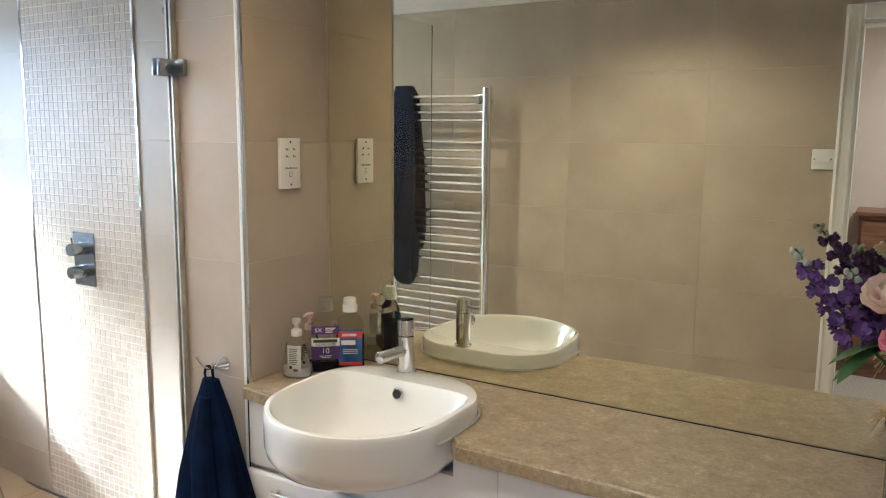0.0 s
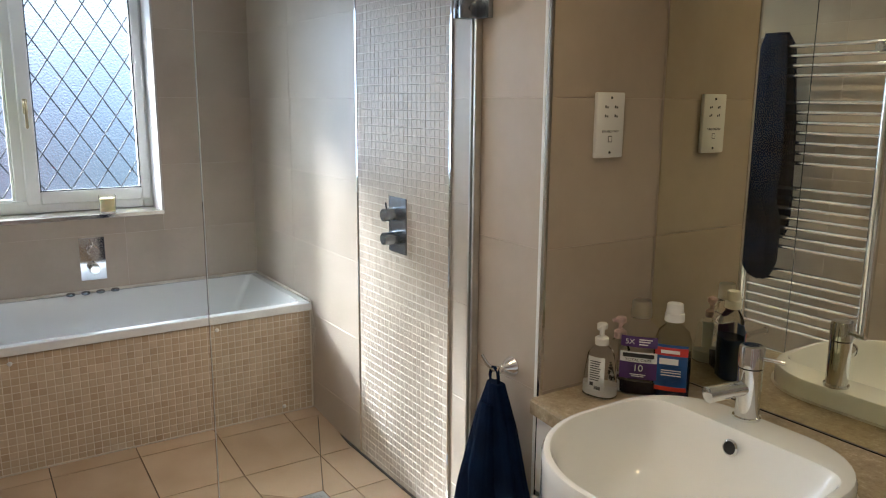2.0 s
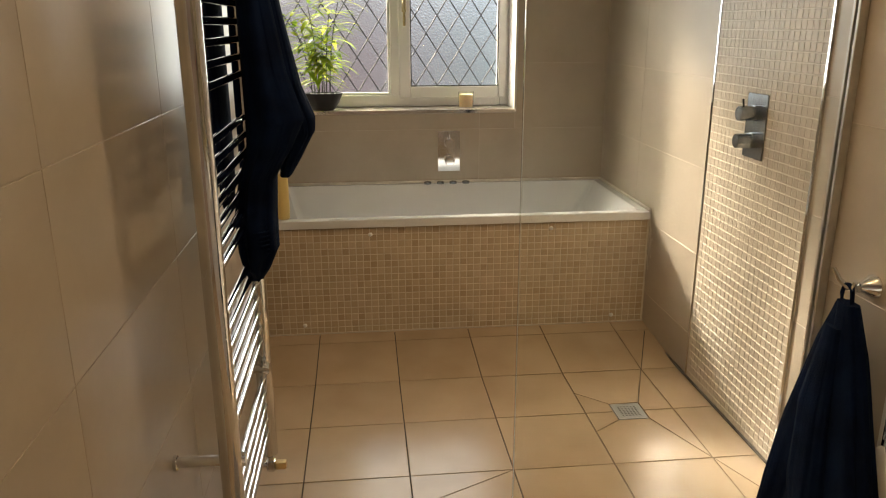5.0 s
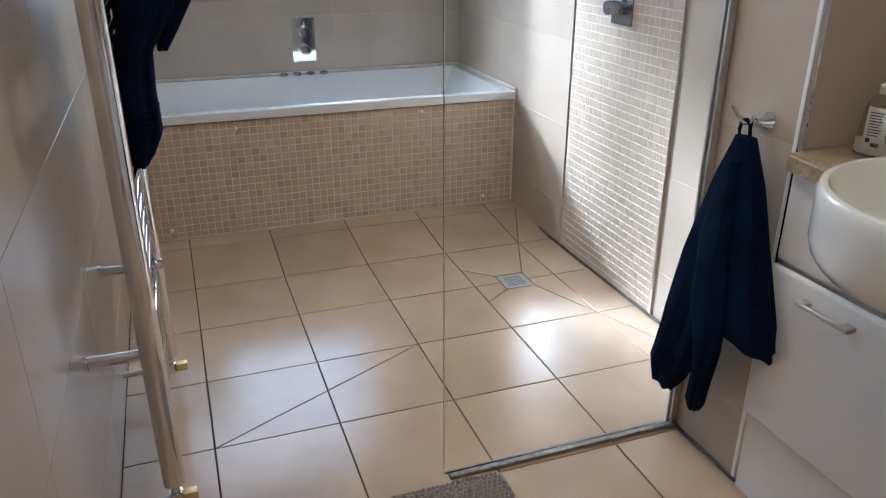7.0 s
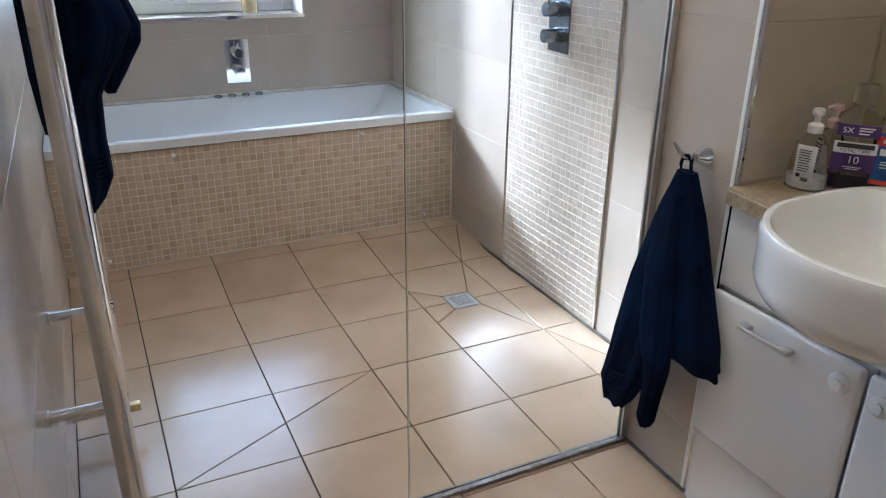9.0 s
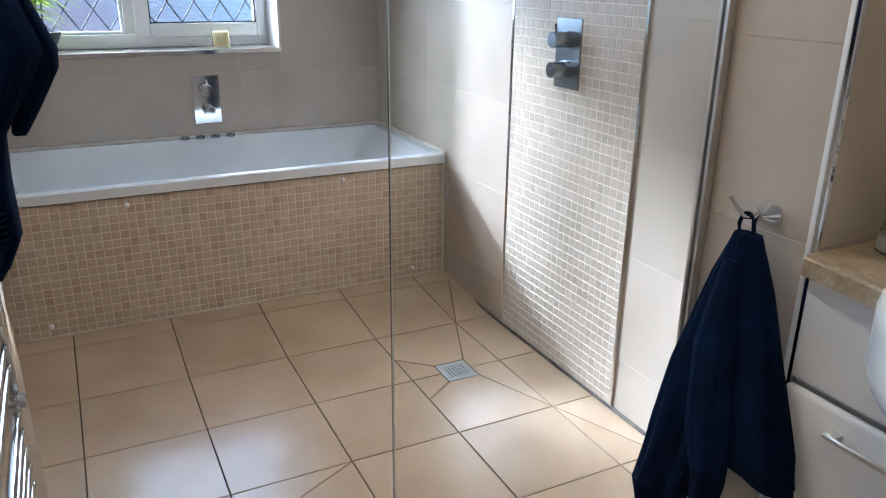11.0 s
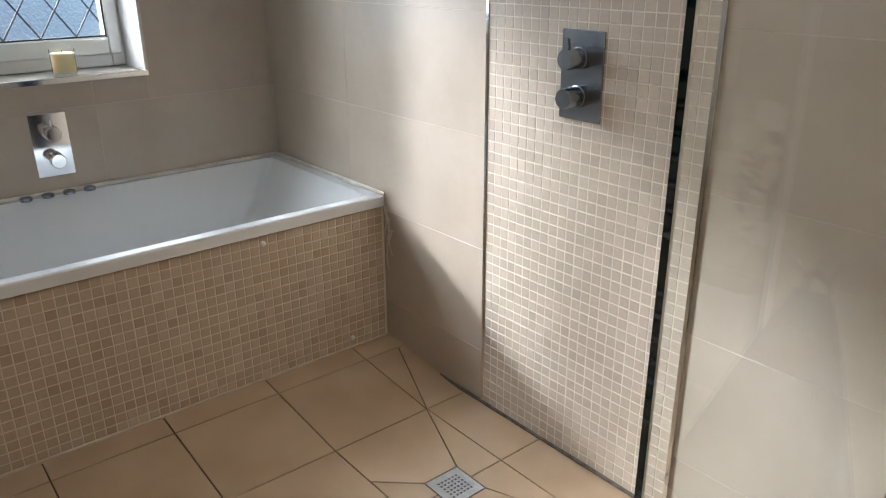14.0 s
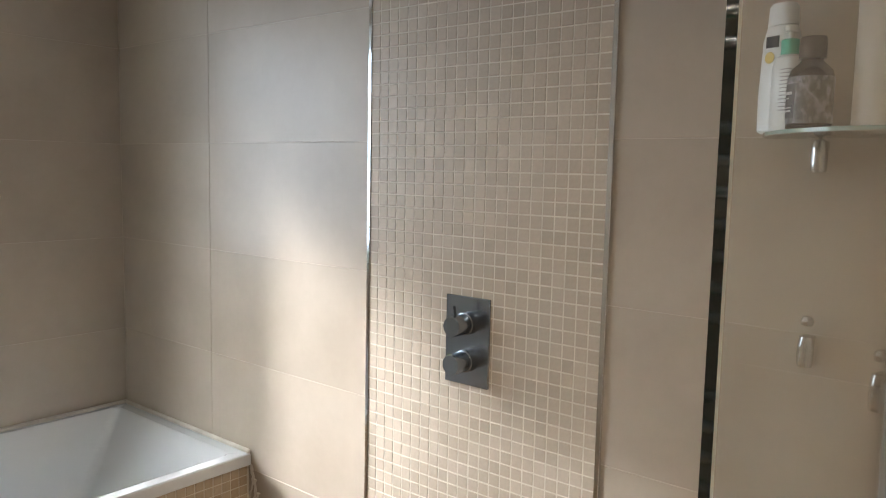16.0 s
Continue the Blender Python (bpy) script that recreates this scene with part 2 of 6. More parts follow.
def tube(bm, p0, p1, r0, r1=None, seg=20, caps=True):
    p0, p1 = Vector(p0), Vector(p1)
    d = p1 - p0
    r1 = r0 if r1 is None else r1
    m = Matrix.Translation((p0 + p1) / 2) @ d.to_track_quat("Z", "Y").to_matrix().to_4x4()
    bmesh.ops.create_cone(bm, cap_ends=caps, segments=seg, radius1=r0, radius2=r1, depth=d.length, matrix=m)
    return bm

def lathe(bm, prof, seg=28, m=Matrix()):
    rings = []
    for r, z in prof:
        if r < 1e-5:
            rings.append([bm.verts.new(m @ Vector((0, 0, z)))])
        else:
            rings.append([bm.verts.new(m @ Vector((r * math.cos(2 * math.pi * i / seg), r * math.sin(2 * math.pi * i / seg), z))) for i in range(seg)])
    for a, b in zip(rings, rings[1:]):
        for i in range(seg):
            j = (i + 1) % seg
            if len(a) == 1 and len(b) > 1:
                bm.faces.new((a[0], b[i], b[j]))
            elif len(b) == 1 and len(a) > 1:
                bm.faces.new((a[i], a[j], b[0]))
            elif len(a) > 1:
                bm.faces.new((a[i], a[j], b[j], b[i]))
    return bm

def prism(bm, pts, z0, z1, m=Matrix()):
    lo = [bm.verts.new(m @ Vector((x, y, z0))) for x, y in pts]
    hi = [bm.verts.new(m @ Vector((x, y, z1))) for x, y in pts]
    bm.faces.new(hi)
    bm.faces.new(lo[::-1])
    k = len(pts)
    for i in range(k):
        bm.faces.new((lo[i], lo[(i + 1) % k], hi[(i + 1) % k], hi[i]))
    return bm

def sweep(bm, pts, r, seg=10):
    """A round bar along a line of points."""
    pts = [Vector(p) for p in pts]
    rings = []
    for i, p in enumerate(pts):
        d = (pts[min(i + 1, len(pts) - 1)] - pts[max(i - 1, 0)]).normalized()
        q = d.to_track_quat("Z", "Y").to_matrix()
        rr = r[i] if isinstance(r, (list, tuple)) else r
        rings.append([bm.verts.new(p + q @ Vector((rr * math.cos(2 * math.pi * k / seg), rr * math.sin(2 * math.pi * k / seg), 0))) for k in range(seg)])
    for a, b in zip(rings, rings[1:]):
        for k in range(seg):
            j = (k + 1) % seg
            bm.faces.new((a[k], a[j], b[j], b[k]))
    bm.faces.new(rings[0][::-1])
    bm.faces.new(rings[-1])
    return bm

# ---- the room: plan ----
XW, YS, YL, XR, CEIL = -4.20, 1.772, 0.055, 1.05, 2.21   # window wall, shower wall, radiator wall, far wall, ceiling
XP, YP, XA, YM = -1.745, 1.48, -1.475, 1.838             # pier's shower side and front, alcove's cheek, mirror
DJ = -0.115                                             # door opening's near jamb
BX = -3.46                                              # bath panel
PIT = 0.333
ROW0 = 0.18                                             # first wall joint above the floor

def structure(name, bm, material, label, category):
    return tagged(finish(name, bm, material), label, category, kind="structure")

def wall_of_tiles(wall, origin, u, n, u0, u1, z0, z1, joints, holes=(), material=None, thick=0.008):
    """Tiles 333 mm high on a wall that runs along u; n points into the room; holes are (u0, u1, z0, z1)."""
    u, n, origin = Vector(u), Vector(n), Vector(origin)
    material = material or WALL_TILE
    us = [u0] + [j for j in sorted(joints) if u0 + 0.02 < j < u1 - 0.02] + [u1]
    zs = [z0] + [ROW0 + k * PIT for k in range(0, 8) if z0 + 0.02 < ROW0 + k * PIT < z1 - 0.02] + [z1]
    g = 0.0009
    for a, b in zip(us, us[1:]):
        for c, d in zip(zs, zs[1:]):
            cells = [(a, b, c, d)]
            for h in holes:
                nxt = []
                for (p, q, r, s) in cells:
                    if h[1] <= p or h[0] >= q or h[3] <= r or h[2] >= s:
                        nxt.append((p, q, r, s))
                        continue
                    if h[0] > p:
                        nxt.append((p, h[0], r, s))
                    if h[1] < q:
                        nxt.append((h[1], q, r, s))
                    pp, qq = max(p, h[0]), min(q, h[1])
                    if h[2] > r:
                        nxt.append((pp, qq, r, h[2]))
                    if h[3] < s:
                        nxt.append((pp, qq, h[3], s))
                cells = nxt
            for (p, q, r, s) in cells:
                if q - p < 0.012 or s - r < 0.012:
                    continue
                bm = bmesh.new()
                e = 0.0006
                back = [origin + u * x + Vector((0, 0, z)) for x, z in ((p + g, r + g), (q - g, r + g), (q - g, s - g), (p + g, s - g))]
                edge = [v + n * (thick - e) for v in back]
                face = [origin + u * x + Vector((0, 0, z)) + n * thick for x, z in ((p + g + e, r + g + e), (q - g - e, r + g + e), (q - g - e, s - g - e), (p + g + e, s - g - e))]
                rings = [[bm.verts.new(v) for v in ring] for ring in (back, edge, face)]
                for A, B in zip(rings, rings[1:]):
                    for i in range(4):
                        bm.faces.new((A[i], A[(i + 1) % 4], B[(i + 1) % 4], B[i]))
                bm.faces.new(rings[-1])
                part("tile", bm, material, wall, smooth=False)

# ---- large structure ----
R = 0.0015   # depth of the joints
wall_south = structure("wall_south", box(boxed(XW - 0.3, DJ, YL - 0.13, YL - R, 0, CEIL), 0.74, XR + 0.1, YL - 0.13, YL - R, 0, CEIL), GROUT, "beige tiled wall with the towel radiator and the doorway", "wall")
bm = boxed(DJ, 0.74, YL - 0.13, YL - R, 2.03, CEIL)
structure("wall_over_door", bm, GROUT, "beige tiled wall over the doorway", "wall")
wall_north = structure("wall_north", boxed(XW - 0.3, XP, YS + R, YS + 0.15, 0, CEIL), GROUT, "beige tiled shower wall with a mosaic band", "wall")
pier = structure("wall_pier", boxed(XP + R, XA - R, YP + R, YS + 0.15, 0, CEIL), GROUT, "beige tiled pier between shower and washbasin", "wall")
wall_alcove = structure("wall_alcove", boxed(XA - R, XR + 0.1, YM + 0.008, YM + 0.12, 0, CEIL), GROUT, "plain wall behind the mirror", "wall")
wall_east = structure("wall_east", boxed(XR, XR + 0.1, YL - R, YM + 0.008, 0, CEIL), PLASTER, "plain plastered end wall", "wall")
WY0, WY1, WZ0, WZ1 = 0.034, 1.292, 0.935, 2.12   # window opening
bm = bmesh.new()
box(bm, XW - 0.28, XW + -R, YL - R, YS + R, 0, WZ0)
box(bm, XW - 0.28, XW - R, YL - R, YS + R, WZ1, CEIL)
box(bm, XW - 0.28, XW - R, WY1, YS + R, WZ0, WZ1)
wall_west = structure("wall_west", bm, GROUT, "beige tiled window wall over the bath", "wall")
structure("ceiling", boxed(XW - 0.3, XR + 0.1, YL - 0.13, YM + 0.15, CEIL, CEIL + 0.1), PAINT, "flat white painted ceiling", "ceiling")
structure("subfloor", boxed(XW - 0.3, XR + 0.1, YL - 0.13, YM + 0.15, -0.2, -0.004), GROUT_FLOOR, "dark grouted bed under the floor tiles", "floor")
bm = bmesh.new()
vs = [bm.verts.new(v) for v in ((-3.03, YL, -0.0045), (-3.03, YS, -0.0045), (BX - 0.03, YS, 0.0355), (BX - 0.03, YL, 0.0355))]
bm.faces.new(vs)
structure("floor_fall", bm, GROUT_FLOOR, "sloping grout bed in front of the bath", "floor")

# hall behind the doorway
structure("hall_floor", boxed(-1.6, 2.2, -2.3, YL - 0.13, -0.2, 0.0), CARPET, "brown carpeted hall floor", "floor")
structure("hall_wall_far", boxed(-1.6, 2.2, -2.4, -2.3, 0, 2.4), PLASTER, "warm plastered hall wall", "wall")
structure("hall_wall_west", boxed(-1.7, -1.6, -2.4, YL - 0.13, 0, 2.4), PLASTER, "warm plastered hall side wall", "wall")
structure("hall_wall_east", boxed(2.2, 2.3, -2.4, YL - 0.13, 0, 2.4), PLASTER, "warm plastered hall side wall", "wall")
structure("hall_ceiling", boxed(-1.7, 2.3, -2.4, YL - 0.13, 2.4, 2.5), PAINT, "white hall ceiling", "ceiling")

# door frame
def door_frame():
    d = tagged(new("door_frame"), "white gloss painted door frame with moulded architrave", "door frame", kind="structure")
    for x0, x1 in ((DJ, DJ + 0.006), (0.72, 0.74)):
        part("jamb", boxed(x0, x1, YL - 0.135, YL + 0.004, 0, 2.03, bevel=0.002), GLOSS_WHITE, d)
    part("head", boxed(DJ + 0.006, 0.72, YL - 0.135, YL + 0.004, 2.01, 2.03), GLOSS_WHITE, d)
    prof = [(0, 0), (0.066, 0), (0.066, 0.011), (0.055, 0.013), (0.045, 0.008), (0.02, 0.007), (0.012, 0.008), (0.0, 0.005)]
    for x, sgn in ((DJ + 0.003, -1), (0.734, 1)):
        b = bmesh.new()
        prism(b, [(x + sgn * p, YL + 0.0005 + q) for p, q in prof], 0, 2.09)
        part("architrave", b, GLOSS_WHITE, d, smooth=False)
    part("architrave", boxed(DJ + 0.003, 0.734, YL + 0.0005, YL + 0.018, 2.026, 2.09, bevel=0.004), GLOSS_WHITE, d)
door_frame()

# ---- window ----
XG = -4.43
def window():
    w = tagged(new("window_1"), "white plastic window with obscured leaded panes", "window", kind="structure")
    f0, f1 = XG - 0.035, XG + 0.035
    zb, zt = WZ0 + 0.012, WZ1
    fr = bmesh.new()
    box(fr, f0, f1, WY0, WY0 + 0.052, zb, zt, 0.004)
    box(fr, f0, f1, WY1 - 0.05, WY1, zb, zt, 0.004)
    box(fr, f0, f1, WY0 + 0.052, WY1 - 0.05, zb, zb + 0.06, 0.004)
    box(fr, f0, f1, WY0 + 0.052, WY1 - 0.05, zt - 0.05, zt, 0.004)
    box(fr, f0, f1, 0.655, 0.707, zb + 0.06, zt - 0.05, 0.004)
    part("window_frame", fr, UPVC, w)
    # fixed light, beads
    for (y0, y1, z0, z1, s) in ((0.086, 0.655, zb + 0.06, zt - 0.05, 0.012),):
        b = bmesh.new()
        x0, x1 = XG - 0.019, XG + 0.022
        box(b, x0, x1, y0, y0 + s, z0, z1, 0.003)
        box(b, x0, x1, y1 - s, y1, z0, z1, 0.003)
        box(b, x0, x1, y0 + s, y1 - s, z0, z0 + s, 0.003)
        box(b, x0, x1, y0 + s, y1 - s, z1 - s, z1, 0.003)
        part("glazing_bead", b, UPVC, w)
    # opening sash, proud of the frame
    s0, s1 = XG - 0.034, XG + 0.052
    y0, y1, z0, z1 = 0.700, 1.277, zb + 0.042, zt - 0.035
    b = bmesh.new()
    box(b, s0, s1, y0, y0 + 0.062, z0, z1, 0.005)
    box(b, s0, s1, y1 - 0.044, y1, z0, z1, 0.005)
    box(b, s0, s1, y0 + 0.062, y1 - 0.044, z0, z0 + 0.062, 0.005)
    box(b, s0, s1, y0 + 0.062, y1 - 0.044, z1 - 0.055, z1, 0.005)
    sash = part("sash", b, UPVC, w)
    gk = bmesh.new()
    box(gk, s1 - 0.012, s1 - 0.009, y0 + 0.058, y0 + 0.0675, z0 + 0.058, z1 - 0.05)
    box(gk, s1 - 0.012, s1 - 0.009, y1 - 0.0495, y1 - 0.040, z0 + 0.058, z1 - 0.05)
    box(gk, s1 - 0.012, s1 - 0.009, y0 + 0.0675, y1 - 0.0495, z0 + 0.058, z0 + 0.0675)
    part("gasket", gk, RUBBER, sash)
    # handle on the sash's stile
    hb = boxed(s1, s1 + 0.012, 0.719, 0.741, 1.43, 1.50, 0.003)
    box(hb, s1 + 0.012, s1 + 0.034, 0.722, 0.738, 1.47, 1.492, 0.004)
    box(hb, s1 + 0.026, s1 + 0.038, 0.723, 0.737, 1.36, 1.492, 0.005)
    part("window_handle", hb, simple("antique_brass", (0.30, 0.24, 0.13), 0.35, 0.8), sash, "aged brass handle")
    # panes with diamond leading
    for (py0, py1, pz0, pz1) in ((0.098, 0.643, zb + 0.072, zt - 0.062), (0.762, 1.233, zb + 0.104, zt - 0.09)):
        g = part("pane", boxed(XG - 0.033, XG - 0.021, py0 - 0.006, py1 + 0.006, pz0 - 0.006, pz1 + 0.006), OBSCURE_GLASS, w, smooth=False)
        g.visible_shadow = False
        dy, dz = 0.118, 0.182
        ld = bmesh.new()
        segs = []
        for sgn in (1, -1):
            for k in range(-14, 28):
                # lines z = pz0 + sgn * (y - c) * dz / dy
                c = py0 + 0.03 + k * dy
                pts = []
                for yy in (py0, py1):
                    zz = pz0 + sgn * (yy - c) * dz / dy
                    if pz0 <= zz <= pz1:
                        pts.append((yy, zz))
                for zz in (pz0, pz1):
                    yy = c + sgn * (zz - pz0) * dy / dz
                    if py0 < yy < py1:
                        pts.append((yy, zz))
                if len(pts) >= 2:
                    a, bb = pts[0], pts[-1]
                    if (Vector(a) - Vector(bb)).length > 0.02:
                        segs.append((a, bb))
        for a, bb in segs:
            tube(ld, (XG - 0.020, *a), (XG - 0.020, *bb), 0.0032, seg=6)
        part("leading", ld, LEAD, w, "grey diamond lead strips")
    # reveal: tiled sill and right cheek, bright metal edge trim
    return w
window()
sill = structure("window_sill", boxed(XG - 0.035, XW + 0.002, YL, WY1 - 0.002, WZ0 - 0.01, WZ0 + 0.010, 0.002), stone_tile("sill_tile", (0.40, 0.35, 0.30), (0.46, 0.41, 0.36), (0.52, 0.47, 0.42), 0.2), "pale tiled window sill with a metal edge", "sill")
structure("sill_trim", boxed(XW - 0.004, XW + 0.006, YL, WY1 + 0.006, WZ0 - 0.006, WZ0 + 0.0125, 0.001), CHROME, "brushed metal edge strip along the sill", "trim")
structure("reveal_trim", boxed(XW - 0.004, XW + 0.006, WY1 - 0.004, WY1 + 0.007, WZ0 + 0.0125, WZ1, 0.001), TRIM, "brushed metal edge strip beside the window", "trim")
structure("reveal_cheek", boxed(XG + 0.036, XW - 0.004, WY1 - 0.004, WY1 + 0.004, WZ0 + 0.01, WZ1), UPVC, "white window cheek", "trim")
structure("reveal_head", boxed(XG + 0.036, XW - 0.004, YL, WY1, WZ1 - 0.004, WZ1 + 0.002), PAINT, "white window head", "trim")
structure("reveal_cheek_south", boxed(XG + 0.036, XW - 0.004, YL - 0.001, YL + 0.003, WZ0 + 0.01, WZ1), UPVC, "white window cheek", "trim")

# unseen board added outside; it keeps the sun off the window's upper part
structure("sun_cut_board", boxed(-4.85, XW - 0.281, -2.0, 4.0, 2.18, 2.32), GLOSS_WHITE, "unseen white board over the window that trims the sun", "eave")

# ---- outside, dim through the obscured panes ----
structure("ground", boxed(-60, XW - 0.3, -40, 40, -0.6, -0.45), simple("garden_paving", (0.06, 0.06, 0.055), 0.9, vary=0.2, scale=2), "grey paving outside the window", "ground")
def backdrop():
    """Blurred garden, brickwork and low sky beyond the obscured panes, on a sheet that glows."""
    m, n, l, p = mat("garden_glow")
    tc = n.new("ShaderNodeTexCoord")
    sp = n.new("ShaderNodeSeparateXYZ")
    l.new(tc.outputs["Object"], sp.inputs[0])
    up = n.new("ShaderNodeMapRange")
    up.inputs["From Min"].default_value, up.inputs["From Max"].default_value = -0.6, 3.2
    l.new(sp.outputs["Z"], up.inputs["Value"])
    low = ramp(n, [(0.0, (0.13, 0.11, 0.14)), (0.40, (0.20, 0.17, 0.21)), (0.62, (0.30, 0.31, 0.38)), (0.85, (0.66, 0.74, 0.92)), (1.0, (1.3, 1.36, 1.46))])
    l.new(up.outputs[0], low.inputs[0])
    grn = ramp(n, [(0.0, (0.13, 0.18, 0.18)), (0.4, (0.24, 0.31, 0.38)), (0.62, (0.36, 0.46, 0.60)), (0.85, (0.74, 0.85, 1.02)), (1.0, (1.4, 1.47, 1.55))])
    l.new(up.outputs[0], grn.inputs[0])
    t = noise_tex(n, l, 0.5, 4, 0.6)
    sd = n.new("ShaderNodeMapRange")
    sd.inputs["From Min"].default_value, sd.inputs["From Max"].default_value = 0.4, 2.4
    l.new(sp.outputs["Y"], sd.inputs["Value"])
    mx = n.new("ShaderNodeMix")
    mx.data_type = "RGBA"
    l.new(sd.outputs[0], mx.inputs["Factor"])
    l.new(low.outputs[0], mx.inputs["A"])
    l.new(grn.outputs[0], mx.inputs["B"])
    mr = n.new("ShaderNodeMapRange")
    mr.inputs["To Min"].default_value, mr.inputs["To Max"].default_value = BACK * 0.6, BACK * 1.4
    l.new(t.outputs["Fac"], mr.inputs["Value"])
    # black base; the daylight on the view is put into emission, brighter upwards
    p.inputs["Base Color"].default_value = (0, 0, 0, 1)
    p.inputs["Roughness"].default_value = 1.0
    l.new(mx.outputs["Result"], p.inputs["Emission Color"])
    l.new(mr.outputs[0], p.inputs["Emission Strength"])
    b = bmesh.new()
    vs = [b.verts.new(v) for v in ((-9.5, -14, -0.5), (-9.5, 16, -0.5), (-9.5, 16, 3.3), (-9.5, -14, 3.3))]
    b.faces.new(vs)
    structure("backdrop", b, m, "glowing backdrop of blurred garden and brickwork beyond the window", "backdrop")
backdrop()

# ---- walls' tiles ----
def tiles_all():
    holes_w = [(WY0 - 0.1, WY1, WZ0, WZ1)]
    t = 0.008
    # shower wall, left and right of the mosaic
    wall_of_tiles(wall_north, (0, YS + t, 0), (1, 0, 0), (0, -1, 0), XW, -2.955, 0, CEIL, [-3.657])
    wall_of_tiles(wall_north, (0, YS + t, 0), (1, 0, 0), (0, -1, 0), -2.278, XP, 0, CEIL, [])
    wall_of_tiles(pier, (0, YP + t, 0), (1, 0, 0), (0, -1, 0), XP, XA - 0.006, 0, CEIL, [])
    wall_of_tiles(pier, (XP + t, 0, 0), (0, 1, 0), (-1, 0, 0), YP, YS, 0, CEIL, [])
    wall_of_tiles(pier, (XA - t, 0, 0), (0, 1, 0), (1, 0, 0), YP + 0.006, YM, 0.80, CEIL, [])
    wall_of_tiles(wall_west, (XW - t, 0, 0), (0, 1, 0), (1, 0, 0), YL, YS, 0, CEIL, [YS - 0.667], holes_w)
    wall_of_tiles(wall_south, (0, YL - t, 0), (1, 0, 0), (0, 1, 0), XW, DJ - 0.002, 0, CEIL, [-0.71 - 0.667 * k for k in range(6)])

# ---- floor tiles ----
def split(poly, p, q):
    """A convex polygon cut by the line from p to q."""
    (px, py), (qx, qy) = p, q
    side = lambda v: (qx - px) * (v[1] - py) - (qy - py) * (v[0] - px)
    out = ([], [])
    for a, b in zip(poly, poly[1:] + poly[:1]):
        sa, sb = side(a), side(b)
        if sa >= 0:
            out[0].append(a)
        if sa <= 0:
            out[1].append(a)
        if sa * sb < 0:
            k = sa / (sa - sb)
            m = (a[0] + (b[0] - a[0]) * k, a[1] + (b[1] - a[1]) * k)
            out[0].append(m)
            out[1].append(m)
    return [o for o in out if len(o) > 2]

def inset(poly, g):
    n = len(poly)
    area = sum(poly[i][0] * poly[(i + 1) % n][1] - poly[(i + 1) % n][0] * poly[i][1] for i in range(n))
    if area < 0:
        poly = poly[::-1]
    res = []
    for i in range(n):
        a, b, c = Vector(poly[i - 1]), Vector(poly[i]), Vector(poly[(i + 1) % n])
        d1, d2 = (b - a).normalized(), (c - b).normalized()
        n1, n2 = Vector((-d1.y, d1.x)), Vector((-d2.y, d2.x))
        k = n1 + n2
        res.append(tuple(b + k * (g / max(0.15, 1 + n1.dot(n2)))))
    return res

def floor_z(x):
    return 0.0 if x > -3.03 else (-3.03 - x) / 0.43 * 0.04

LX = [-3.368 + PIT * k for k in range(0, 14)]
MY = [0.281 + PIT * k for k in range(0, 5)]
DR = (-2.76, -2.643, 1.387, 1.50)
def floor_tiles(fl):
    xs = [BX - 0.01] + [x for x in LX if x < XR - 0.03] + [XR]
    ys = [YL] + MY + [YM]
    polys = []
    C, D = (LX[1], MY[4]), (LX[3], MY[4])
    for i, (a, b) in enumerate(zip(xs, xs[1:])):
        for j, (c, d) in enumerate(zip(ys, ys[1:])):
            if i in (2, 3) and j == 4:
                continue
            p = [(a, c), (b, c), (b, d), (a, d)]
            cut = [p]
            if j == 5 and i in (1, 2):
                cut = split(p, (DR[0], DR[3]), C)
            if j == 5 and i in (4, 5):
                cut = split(p, (DR[1], DR[3]), D)
            if i == 4 and j in (2, 1):
                cut = split(p, (LX[4], MY[0]), (LX[3], MY[2]))
            polys += cut
    a, b, c, d = LX[1], LX[3], MY[3], MY[4]
    lx, (x0, x1, y0, y1) = LX[2], DR
    polys += [[(a, c), (-2.86, c), (x0, y0), (x0, y1), (a, d)], [(-2.86, c), (lx, c), (lx, y0), (x0, y0)], [(lx, c), (-2.57, c), (x1, y0), (lx, y0)],
              [(-2.57, c), (b, c), (b, d), (x1, y1), (x1, y0)], [(a, d), (x0, y1), (lx, y1), (lx, d)], [(lx, y1), (x1, y1), (b, d), (lx, d)]]
    for p in polys:
        q = inset(p, 0.0019)
        e = inset(p, 0.0030)
        bm = bmesh.new()
        lo = [bm.verts.new((x, y, floor_z(x) - 0.012)) for x, y in q]
        mi = [bm.verts.new((x, y, floor_z(x) - 0.0012)) for x, y in q]
        hi = [bm.verts.new((x, y, floor_z(x))) for x, y in e]
        n = len(q)
        for A, B in ((lo, mi), (mi, hi)):
            for k in range(n):
                bm.faces.new((A[k], A[(k + 1) % n], B[(k + 1) % n], B[k]))
        bm.faces.new(hi)
        part("tile", bm, FLOOR_TILE, fl, smooth=False)

# ---- mosaics ----
def mosaic_grout(owner, m, w, h):
    b = bmesh.new()
    bmesh.ops.create_cube(b, size=1.0, matrix=m @ Matrix.Translation((w / 2, h / 2, 0.0014)) @ Matrix.Diagonal((w, h, 0.003, 1)))
    part("grout_bed", b, GROUT_MOSAIC, owner, smooth=False)

